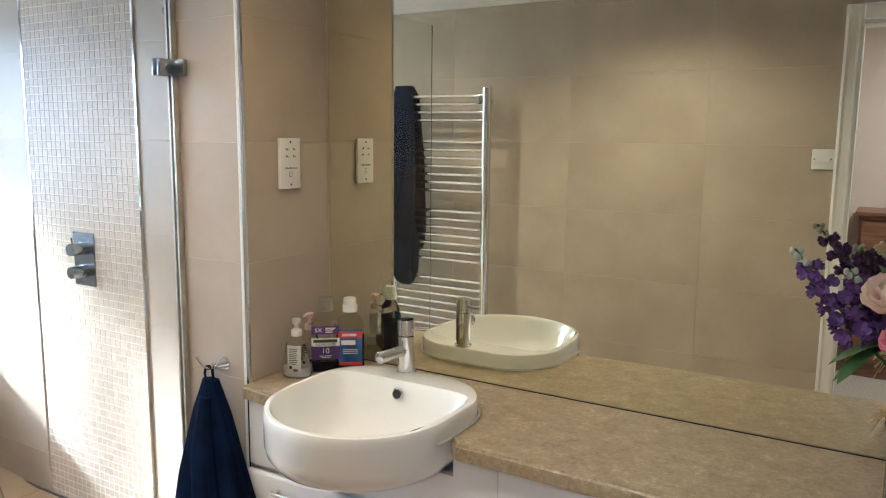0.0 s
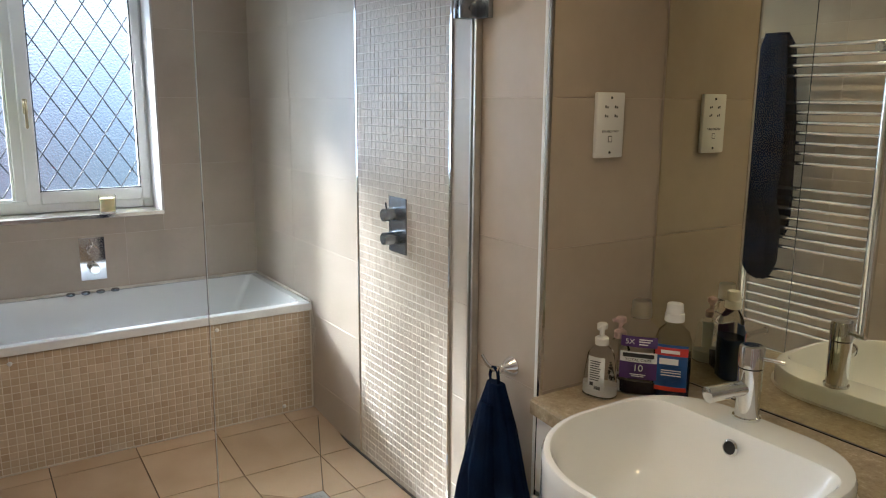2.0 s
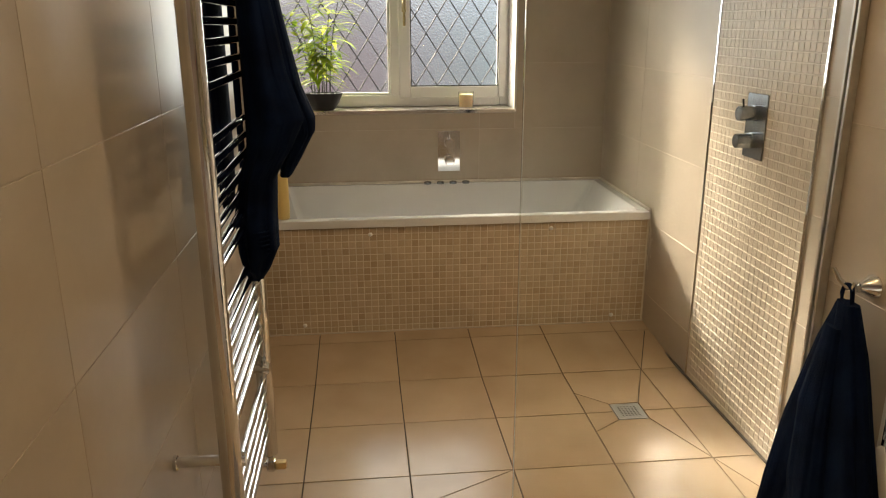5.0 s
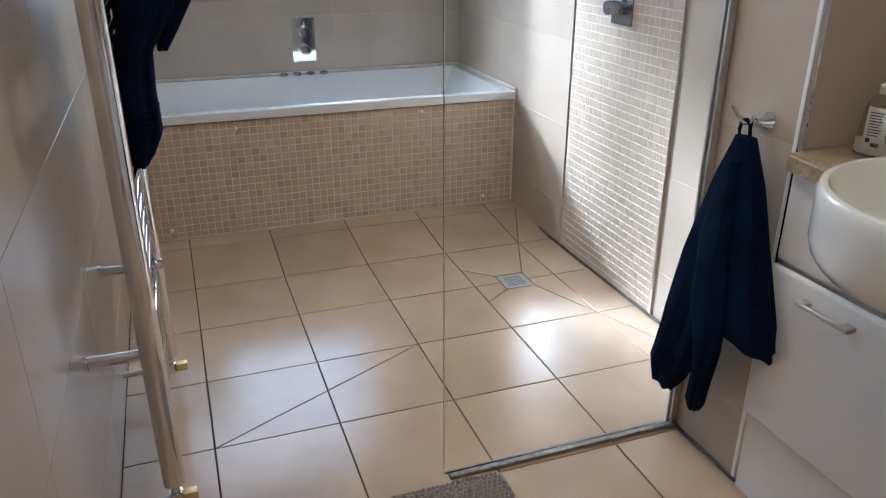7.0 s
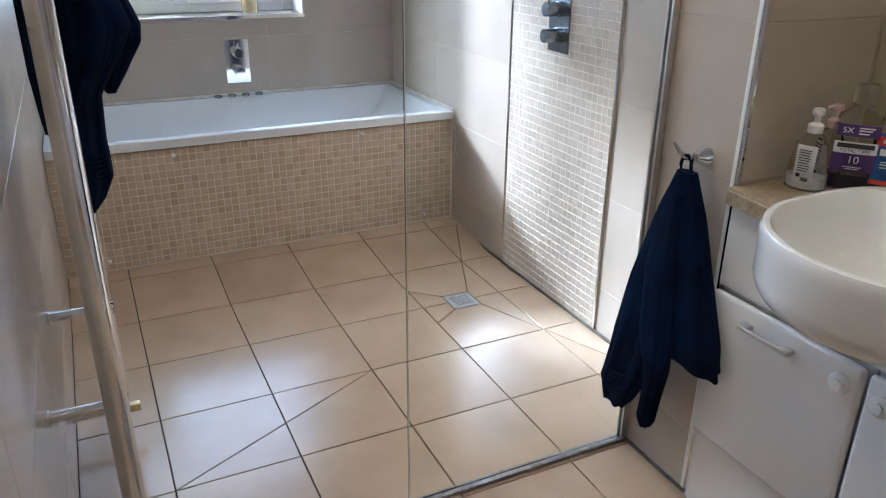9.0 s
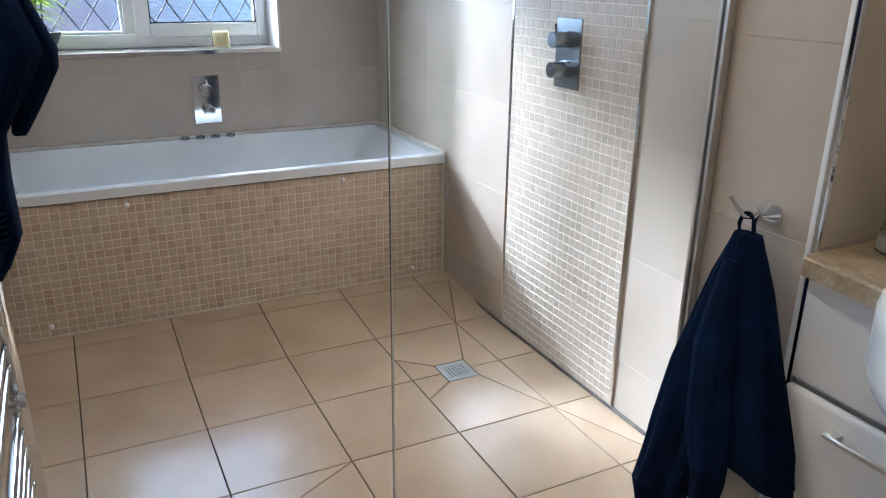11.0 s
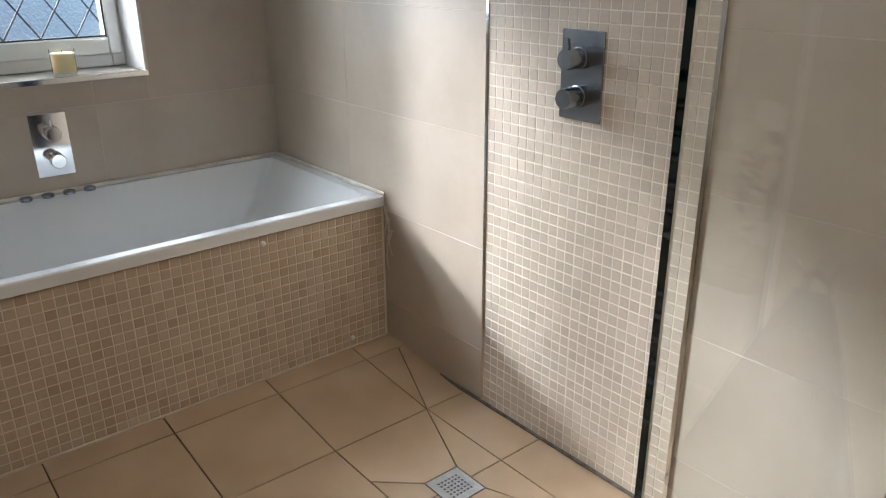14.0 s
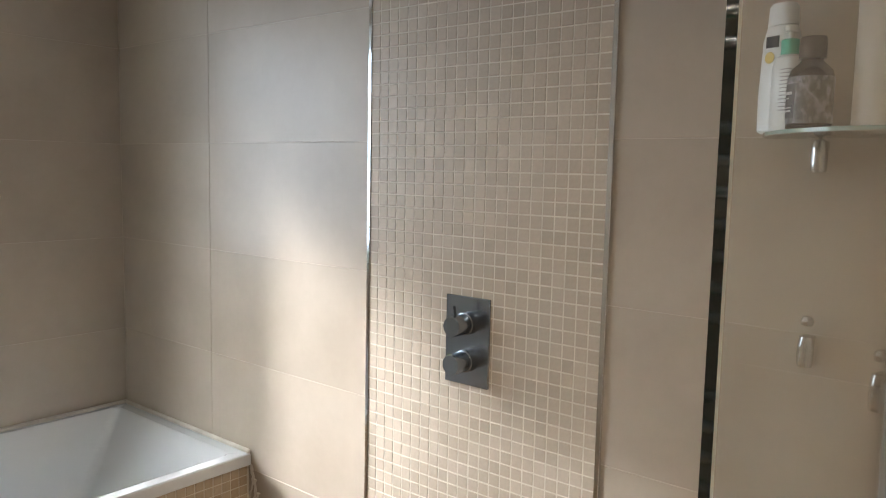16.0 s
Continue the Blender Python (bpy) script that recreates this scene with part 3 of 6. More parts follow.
def mosaic_field(owner, m, cols, rows, pit, mat_piece, mat_rest, near, skip=lambda c, r: False):
    """Small square tiles in local x (across) and y (up), z out; those for which near() holds are pieces of their own."""
    s, h, e = pit / 2 - 0.0016, 0.004, 0.0007
    def piece(bm, x, y, j=(0, 0)):
        lo = [bm.verts.new(m @ Vector((x + a * s + j[0], y + b * s + j[1], 0))) for a, b in ((-1, -1), (1, -1), (1, 1), (-1, 1))]
        mi = [bm.verts.new(m @ Vector((x + a * s + j[0], y + b * s + j[1], h - e))) for a, b in ((-1, -1), (1, -1), (1, 1), (-1, 1))]
        hi = [bm.verts.new(m @ Vector((x + a * (s - e) + j[0], y + b * (s - e) + j[1], h))) for a, b in ((-1, -1), (1, -1), (1, 1), (-1, 1))]
        for A, B in ((lo, mi), (mi, hi)):
            for i in range(4):
                bm.faces.new((A[i], A[(i + 1) % 4], B[(i + 1) % 4], B[i]))
        bm.faces.new(hi)
    rest = bmesh.new()
    rnd = random.Random(7)
    base = None
    for c in range(cols):
        for r in range(rows):
            if skip(c, r):
                continue
            x, y = (c + 0.5) * pit + (0.0012 if c >= cols // 2 else 0.0), (r + 0.5) * pit
            if near(c, r):
                if base is None:
                    pb = bmesh.new()
                    lo = [pb.verts.new(Vector((a * s, b * s, 0))) for a, b in ((-1, -1), (1, -1), (1, 1), (-1, 1))]
                    mi = [pb.verts.new(Vector((a * s, b * s, h - e))) for a, b in ((-1, -1), (1, -1), (1, 1), (-1, 1))]
                    hi = [pb.verts.new(Vector((a * (s - e), b * (s - e), h))) for a, b in ((-1, -1), (1, -1), (1, 1), (-1, 1))]
                    for A, B in ((lo, mi), (mi, hi)):
                        for i in range(4):
                            pb.faces.new((A[i], A[(i + 1) % 4], B[(i + 1) % 4], B[i]))
                    pb.faces.new(hi)
                    base = part("mosaic_tile", pb, mat_piece, owner, smooth=False)
                    ob = base
                else:
                    ob = new("mosaic_tile", base.data)
                    ob.parent = owner
                ob.matrix_basis = m @ pose(x + rnd.uniform(-1, 1) * 0.0003, y + rnd.uniform(-1, 1) * 0.0003, 0, rnd.uniform(-0.1, 0.1), rnd.uniform(-0.1, 0.1), rnd.uniform(-0.4, 0.4))
            else:
                piece(rest, x, y, (rnd.uniform(-1, 1) * 0.0003, rnd.uniform(-1, 1) * 0.0003))
    ob = part("mosaic_field", rest, mat_rest, owner, smooth=False)
    ob["kind"] = "stuff"

MPX0, MPIT = -2.945, 0.0299

# ---- shower: trims, valve, glass, shelves ----
def shower_fittings():
    for x in (-2.950, -2.2825):
        structure("mosaic_trim", boxed(x - 0.0055, x + 0.0055, YS - 0.007, YS + 0.004, 0, CEIL, 0.001), CHROME, "brushed metal strip beside the mosaic", "trim")
    structure("pier_trim", boxed(XA - 0.008, XA + 0.003, YP - 0.003, YP + 0.008, 0, CEIL, 0.002), CHROME, "chrome corner strip on the tiled pier", "trim")
    structure("pier_edge_strip", boxed(XA - 0.0185, XA - 0.0085, YP - 0.0022, YP + 0.004, 0, CEIL, 0.001), GLOSS_WHITE, "cream-white edge strip beside the chrome corner", "trim")
    structure("shower_skirting_seal", boxed(BX, XP, YS - 0.010, YS, 0.0, 0.012, 0.003), GROUT_MOULD, "mould-darkened seal along the floor", "trim")
    structure("pier_floor_seal", boxed(XP, XA, YP - 0.008, YP, 0.0, 0.009, 0.002), GROUT_MOULD, "mould-darkened seal along the floor", "trim")
    structure("bath_floor_seal", boxed(BX - 0.004, BX + 0.006, YL, YS, 0.036, 0.046, 0.002), GROUT, "pale grout along the bath panel", "trim")

def knob_valve(name, m, w, h, knobs, mat_plate, label):
    """Concealed valve: plate in local x (across) and y (up), z out, with two round knobs."""
    e = thing(name, label, "shower valve")
    e.matrix_world = m
    part("plate", boxed(-w / 2, w / 2, -h / 2, h / 2, 0, 0.006, 0.0015), mat_plate, e)
    for i, y in enumerate(knobs):
        b = bmesh.new()
        lathe(b, [(0.026, 0), (0.026, 0.012), (0.0235, 0.013), (0.0235, 0.058), (0.022, 0.060), (0, 0.060)], 32, Matrix.Translation((0, y, 0.006)))
        k = part("knob", b, mat_plate, e, "round metal knob")
        if i == 0:
            part("lever", tube(bmesh.new(), (0, y + 0.020, 0.050), (-0.002, y + 0.046, 0.053), 0.0032, seg=10), RUBBER if name == "shower_valve" else CHROME, k)
    return e

def shower_glass():
    g = thing("shower_screen", "frameless clear glass shower screen fixed to the pier", "shower screen")
    b = bmesh.new()
    y0, y1, z0, z1, x0, x1 = 0.808, YP - 0.004, 0.012, 2.01, -1.735, -1.727
    c = 0.0014
    ring = [(x0, y1), (x0, y0), (x1 - c, y0), (x1, y0 + c), (x1, y1)]
    lo = [b.verts.new((x, y, z0)) for x, y in ring]
    hi = [b.verts.new((x, y, z1)) for x, y in ring]
    for i, k in enumerate((0, 1, 2, 0, 1)):
        j = (i + 1) % 5
        b.faces.new((lo[i], lo[j], hi[j], hi[i])).material_index = k
    b.faces.new(lo[::-1]).material_index = 1
    b.faces.new(hi).material_index = 1
    sheet = part("glass_sheet", b, [CLEAR_GLASS, GLASS_EDGE, ARRIS_GLINT], g, smooth=False)
    sheet.visible_shadow = False
    ch = bmesh.new()
    box(ch, x0 - 0.009, x0 - 0.001, y1 - 0.016, y1 + 0.003, z0, z1 - 0.01, 0.001)
    box(ch, x1 + 0.001, x1 + 0.009, y1 - 0.016, y1 + 0.003, z0, z1 - 0.01, 0.001)
    part("wall_channel", ch, TRIM, g)
    part("floor_strip", boxed(x0 - 0.008, x1 + 0.014, y0 + 0.012, y1, 0.0005, 0.0115, 0.002), STEEL_DARK, g, "worn metal strip under the glass")
    cl = bmesh.new()
    box(cl, x0 - 0.014, x0 - 0.001, y1 - 0.062, y1 - 0.004, 1.692, 1.738, 0.003, 2)
    box(cl, x1 + 0.001, x1 + 0.014, y1 - 0.062, y1 - 0.004, 1.692, 1.738, 0.003, 2)
    box(cl, x1 + 0.001, x1 + 0.05, y1 - 0.012, y1 + 0.0035, 1.692, 1.738, 0.003, 2)
    tube(cl, (x1 + 0.014, y1 - 0.035, 1.715), (x1 + 0.017, y1 - 0.035, 1.715), 0.006)
    part("clamp", cl, BRUSHED, g, "square chrome clamp")

def shelf_support(name_parent, m):
    b = bmesh.new()
    lathe(b, [(0, 0), (0.009, 0.001), (0.0105, 0.006), (0.0105, 0.030), (0.008, 0.042), (0, 0.046)], 18, m @ pose(0, 0, -0.048))
    box_m = m @ Matrix.Translation((0, 0.012, -0.012))
    r = bmesh.ops.create_cube(b, size=1.0, matrix=box_m @ Matrix.Diagonal((0.016, 0.028, 0.012, 1)))
    lathe(b, [(0, -0.001), (0.007, 0), (0.009, 0.006), (0.006, 0.012), (0, 0.014)], 16, m @ pose(0, 0, 0.009))
    return b

def corner_shelf(z, glass=True):
    if glass:
        s = thing("corner_shelf", "quarter-round clear glass corner shelf on chrome clips", "shelf", "corner shelves")
    else:
        s = thing("shelf_support_pair", "empty chrome shelf clips on the tiled corner", "shelf support")
    if glass:
        b = bmesh.new()
        rad = 0.245
        pts = [(XP - 0.001, YS - 0.001)] + [(XP - 0.001 - rad * math.cos(a), YS - 0.001 - rad * math.sin(a)) for a in [math.pi / 2 * k / 18 for k in range(19)]]
        prism(b, pts, z - 0.003, z + 0.003)
        for f in b.faces:
            f.normal_update()
            f.material_index = 0 if abs(f.normal.z) > 0.5 else 1
        part("glass_plate", b, [glass_mat("shelf_glass", (0.88, 0.96, 0.93), 0.0, 1.3), simple("shelf_glass_edge", (0.30, 0.42, 0.36), 0.12, vary=0.2, scale=30, coat=0.6)], s, smooth=False)
    # clips: one on each wall
    part("clip", shelf_support(s, Matrix.Translation((-1.905, YS - 0.020, z)) @ Matrix.Scale(1.25, 4)), CLIP, s)
    part("clip", shelf_support(s, Matrix.Translation((XP - 0.020, 1.56, z)) @ pose(0, 0, 0, 0, 0, -90) @ Matrix.Scale(1.25, 4)), CLIP, s)
    return s

def drain():
    d = thing("floor_drain", "square perforated steel floor drain with cut tiles round it", "drain")
    x0, x1, y0, y1 = DR
    part("rim", boxed(x0 + 0.002, x1 - 0.002, y0 + 0.002, y1 - 0.002, -0.012, -0.0035), BRUSHED, d)
    b = bmesh.new()
    n = 6
    w = (x1 - x0 - 0.034) / (2 * n + 1)
    ax, ay = x0 + 0.017, y0 + 0.017
    ww, hh = x1 - x0 - 0.034, y1 - y0 - 0.034
    hw = hh / (2 * n + 1)
    box(b, x0 + 0.002, x1 - 0.002, y0 + 0.002, ay, -0.0035, -0.0005)
    box(b, x0 + 0.002, x1 - 0.002, ay + hh, y1 - 0.002, -0.0035, -0.0005)
    box(b, x0 + 0.002, ax, ay, ay + hh, -0.0035, -0.0005)
    box(b, ax + ww, x1 - 0.002, ay, ay + hh, -0.0035, -0.0005)
    for k in range(0, 2 * n + 1, 2):
        box(b, ax + k * w, ax + (k + 1) * w, ay, ay + hh, -0.0035, -0.0005)
    for k in range(0, 2 * n + 1, 2):
        box(b, ax, ax + ww, ay + k * hw, ay + (k + 1) * hw, -0.0036, -0.0006)
    part("grate", b, simple("drain_steel", (0.42, 0.43, 0.44), 0.4, 0.7, vary=0.15, scale=40), d, smooth=False)
    part("sump", boxed(ax, ax + ww, ay, ay + hh, -0.0036, -0.0030), RUBBER, d, smooth=False)

# ---- bath ----
RIM = 0.566
def bath():
    b = thing("bath", "white acrylic bath built in behind a mosaic panel", "bath")
    x0, x1, y0, y1 = XW + 0.003, BX + 0.012, YL + 0.003, YS - 0.003
    def rr(cx0, cx1, cy0, cy1, r, n=7):
        pts = []
        for cx, cy, a0 in ((cx1 - r, cy1 - r, 0), (cx0 + r, cy1 - r, 90), (cx0 + r, cy0 + r, 180), (cx1 - r, cy0 + r, 270)):
            for k in range(n):
                a = radians(a0 + 90 * k / (n - 1))
                pts.append((cx + r * math.cos(a), cy + r * math.sin(a)))
        return pts
    bm = bmesh.new()
    loops = [(rr(x0, x1, y0, y1, 0.003), RIM - 0.036), (rr(x0, x1, y0, y1, 0.004), RIM - 0.004), (rr(x0 + 0.003, x1 - 0.004, y0 + 0.003, y1 - 0.003, 0.004), RIM),
             (rr(x0 + 0.026, x1 - 0.040, y0 + 0.045, y1 - 0.045, 0.028), RIM), (rr(x0 + 0.030, x1 - 0.044, y0 + 0.050, y1 - 0.050, 0.028), RIM - 0.005),
             (rr(x0 + 0.048, x1 - 0.066, y0 + 0.10, y1 - 0.15, 0.04), RIM - 0.20), (rr(x0 + 0.070, x1 - 0.09, y0 + 0.16, y1 - 0.23, 0.06), RIM - 0.37), (rr(x0 + 0.13, x1 - 0.14, y0 + 0.24, y1 - 0.31, 0.08), RIM - 0.41)]
    rings = [[bm.verts.new((x, y, z)) for x, y in pts] for pts, z in loops]
    for A, B in zip(rings, rings[1:]):
        n = len(A)
        for i in range(n):
            bm.faces.new((A[i], A[(i + 1) % n], B[(i + 1) % n], B[i]))
    bm.faces.new(rings[-1])
    part("tub", bm, ACRYLIC, b)
    sb = bmesh.new()
    box(sb, x0, x0 + 0.012, y0, y1, RIM - 0.001, RIM + 0.013, 0.004)
    box(sb, x0 + 0.012, x1, y1 - 0.012, y1, RIM - 0.001, RIM + 0.013, 0.004)
    part("sealant", sb, SEAL_WHITE, b, "pale silicone bead")
    part("waste", lathe(bmesh.new(), [(0, 0), (0.035, 0.0), (0.035, 0.004), (0.02, 0.007), (0, 0.007)], 24, Matrix.Translation((-3.85, 0.95, RIM - 0.41))), CHROME, b)
    panel = part("panel", boxed(BX - 0.03, BX - 0.003, YL + 0.001, YS - 0.001, 0.02, RIM - 0.037), GROUT, b, "beige mosaic panel", smooth=False)
    return b, panel

def bath_controls():
    for k in range(4):
        c = bmesh.new()
        lathe(c, [(0, 0), (0.019, 0), (0.020, 0.003), (0.020, 0.009), (0.016, 0.012), (0.011, 0.010), (0, 0.011)], 24)
        ob = tagged(finish("bath_button", c, BRUSHED, smooth=True), "round chrome whirlpool button on the bath's back rim", "button", "buttons on the bath rim")
        ob.location = (XW + 0.034, 0.83 + 0.067 * k, RIM)

def panel_caps():
    for y, z in ((1.319, 0.500), (0.518, 0.495), (1.619, 0.075), (0.217, 0.083)):
        c = bmesh.new()
        lathe(c, [(0, 0.007), (0.006, 0.006), (0.009, 0.003), (0.0095, 0)], 16, Matrix.Translation((BX + 0.001, y, z)) @ pose(0, 0, 0, 0, 90, 0))
        tagged(finish("screw_cap", c, GLOSS_WHITE, smooth=True), "small white screw cap on the mosaic bath panel", "screw cap", "panel screw caps")

def peeling_sealant():
    """Ragged strips of old silicone that hang from the bath's corner down the shower wall."""
    rnd = random.Random(41)
    e = thing("peeling_sealant", "ragged peeling strip of white silicone at the bath corner", "sealant")
    for k, (dx, z0, z1, w) in enumerate(((0.012, 0.530, 0.400, 0.016), (0.026, 0.490, 0.300, 0.012), (0.040, 0.450, 0.360, 0.014))):
        b = bmesh.new()
        rows = []
        n = 14
        for i in range(n + 1):
            s = i / n
            z = z0 + (z1 - z0) * s
            cx = BX + dx + 0.010 * math.sin(5 * s + k) + rnd.uniform(-0.003, 0.003)
            hw = w * (0.35 + rnd.uniform(0, 0.5)) * (1 - 0.75 * s)
            y = YS - 0.003 - rnd.uniform(0, 0.005) * (1 - s)
            rows.append([b.verts.new(p) for p in ((cx - hw, y, z), (cx, y - 0.003, z), (cx + hw, y, z), (cx, y + 0.0025, z))])
        for A, B in zip(rows, rows[1:]):
            for i in range(4):
                b.faces.new((A[i], A[(i + 1) % 4], B[(i + 1) % 4], B[i]))
        b.faces.new(rows[0])
        b.faces.new(rows[-1][::-1])
        part("strip", b, SEAL_WHITE, e)

# ---- washbasin corner ----
CT = 0.84   # worktop height
BCX, BR, BY0, BYB = -1.040, 0.241, 1.188, 1.705
def basin_outline(off, nb=10):
    """D shape: a round front, straight sides, rounded back corners; off shrinks it."""
    r, pts = BR - off, []
    cy = BY0 + BR
    for k in range(33):
        a = math.pi + math.pi * k / 32
        pts.append((BCX + r * math.cos(a), cy + r * math.sin(a)))
    rc = max(0.02, 0.165 - off)
    yb = BYB - off
    for k in range(nb + 1):
        a = math.pi / 2 * k / nb
        pts.append((BCX + r - rc + rc * math.cos(a), yb - rc + rc * math.sin(a)))
    for k in range(nb + 1):
        a = math.pi / 2 + math.pi / 2 * k / nb
        pts.append((BCX - r + rc + rc * math.cos(a), yb - rc + rc * math.sin(a)))
    return pts

def bowl_outline(s, yb, k_front=1.0):
    """The bowl's own outline: a round front and a straight back in front of the tap ledge."""
    r = (BR - 0.015) * s
    cy = BY0 + BR + (1 - s) * 0.04
    n = len(basin_outline(0))
    pts = []
    for k in range(n):
        a = math.pi + 2 * math.pi * k / n
        c, d = math.cos(a), math.sin(a)
        if d <= 0:
            pts.append((BCX + r * c, cy + r * d))
        else:
            pts.append((BCX + r * math.copysign(abs(c) ** (0.24 + 0.9 * (1 - s)), c), cy + (yb - cy) * d ** (0.42 + 0.3 * (1 - s))))
    return pts

def basin():
    b = thing("washbasin", "white semi-recessed ceramic washbasin with a round front", "washbasin")
    zt = 0.887
    bm = bmesh.new()
    spec = [(basin_outline(0.09), 0.735), (basin_outline(0.045), 0.742), (basin_outline(0.018), 0.757), (basin_outline(0.005), 0.778), (basin_outline(0.0), 0.80), (basin_outline(0.0), zt - 0.03), (basin_outline(0.0), zt - 0.010), (basin_outline(0.004), zt - 0.002), (basin_outline(0.010), zt)]
    n = len(spec[0][0])
    yb = 1.612
    for s, y, z in ((1.0, yb, zt - 0.001), (0.985, yb - 0.003, zt - 0.006), (0.95, yb - 0.008, zt - 0.030), (0.89, yb - 0.018, zt - 0.065), (0.78, yb - 0.036, zt - 0.097), (0.60, yb - 0.066, zt - 0.120), (0.38, yb - 0.10, zt - 0.132), (0.13, 1.482, zt - 0.137)):
        # the outline begins at the left side and goes round by the front
        spec.append((bowl_outline(s, y), z))
    rings = [[bm.verts.new((x, y, z)) for x, y in pts] for pts, z in spec]
    for A, B in zip(rings, rings[1:]):
        for i in range(n):
            try:
                bm.faces.new((A[i], A[(i + 1) % n], B[(i + 1) % n], B[i]))
            except ValueError:
                pass
    bm.faces.new(rings[0][::-1])
    bm.faces.new(rings[-1])
    part("bowl", bm, CERAMIC, b)
    o = bmesh.new()
    m = Matrix.Translation((BCX - 0.010, 1.598, 0.853)) @ pose(0, 0, 0, 80, 0, 0)
    lathe(o, [(0.016, 0.0), (0.0165, 0.004), (0.013, 0.006), (0.0125, 0.001), (0, 0.0005)], 24, m)
    part("overflow", o, CHROME, b)
    h = bmesh.new()
    lathe(h, [(0, 0.0025), (0.0122, 0.0025)], 24, m)
    part("overflow_hole", h, RUBBER, b)
    w = bmesh.new()
    lathe(w, [(0, 0.012), (0.020, 0.011), (0.028, 0.007), (0.031, 0.0), (0.031, -0.004)], 28, Matrix.Translation((BCX, BY0 + BR + 0.035, zt - 0.137)))
    part("waste", w, CHROME, b)

def tap():
    t = thing("basin_tap", "chrome single-lever basin mixer tap", "tap")
    x, y, z = -1.075, 1.676, 0.887
    b = bmesh.new()
    lathe(b, [(0, 0), (0.027, 0), (0.027, 0.005), (0.0235, 0.007), (0.0235, 0.105), (0, 0.105)], 32, Matrix.Translation((x, y, z)))
    part("body", b, CHROME, t)
    b = bmesh.new()
    lathe(b, [(0, 0.108), (0.0245, 0.108), (0.0245, 0.145), (0.0225, 0.150), (0, 0.151)], 32, Matrix.Translation((x, y, z)))
    cap = part("lever_cap", b, CHROME, t)
    b = tube(bmesh.new(), (x + 0.020, y + 0.005, z + 0.128), (x + 0.060, y + 0.018, z + 0.128), 0.0045, seg=12)
    part("lever", b, CHROME, cap)
    b = bmesh.new()
    sweep(b, [(x, y - 0.01, z + 0.066), (x - 0.012, y - 0.05, z + 0.063), (x - 0.024, y - 0.090, z + 0.060)], 0.0155, 20)
    lathe(b, [(0.0165, 0), (0.0165, 0.012), (0.012, 0.014), (0, 0.013)], 20, look((x - 0.022, y - 0.083, z + 0.0605), (x - 0.012, y - 0.05, z + 0.063)))
    part("spout", b, CHROME, t)

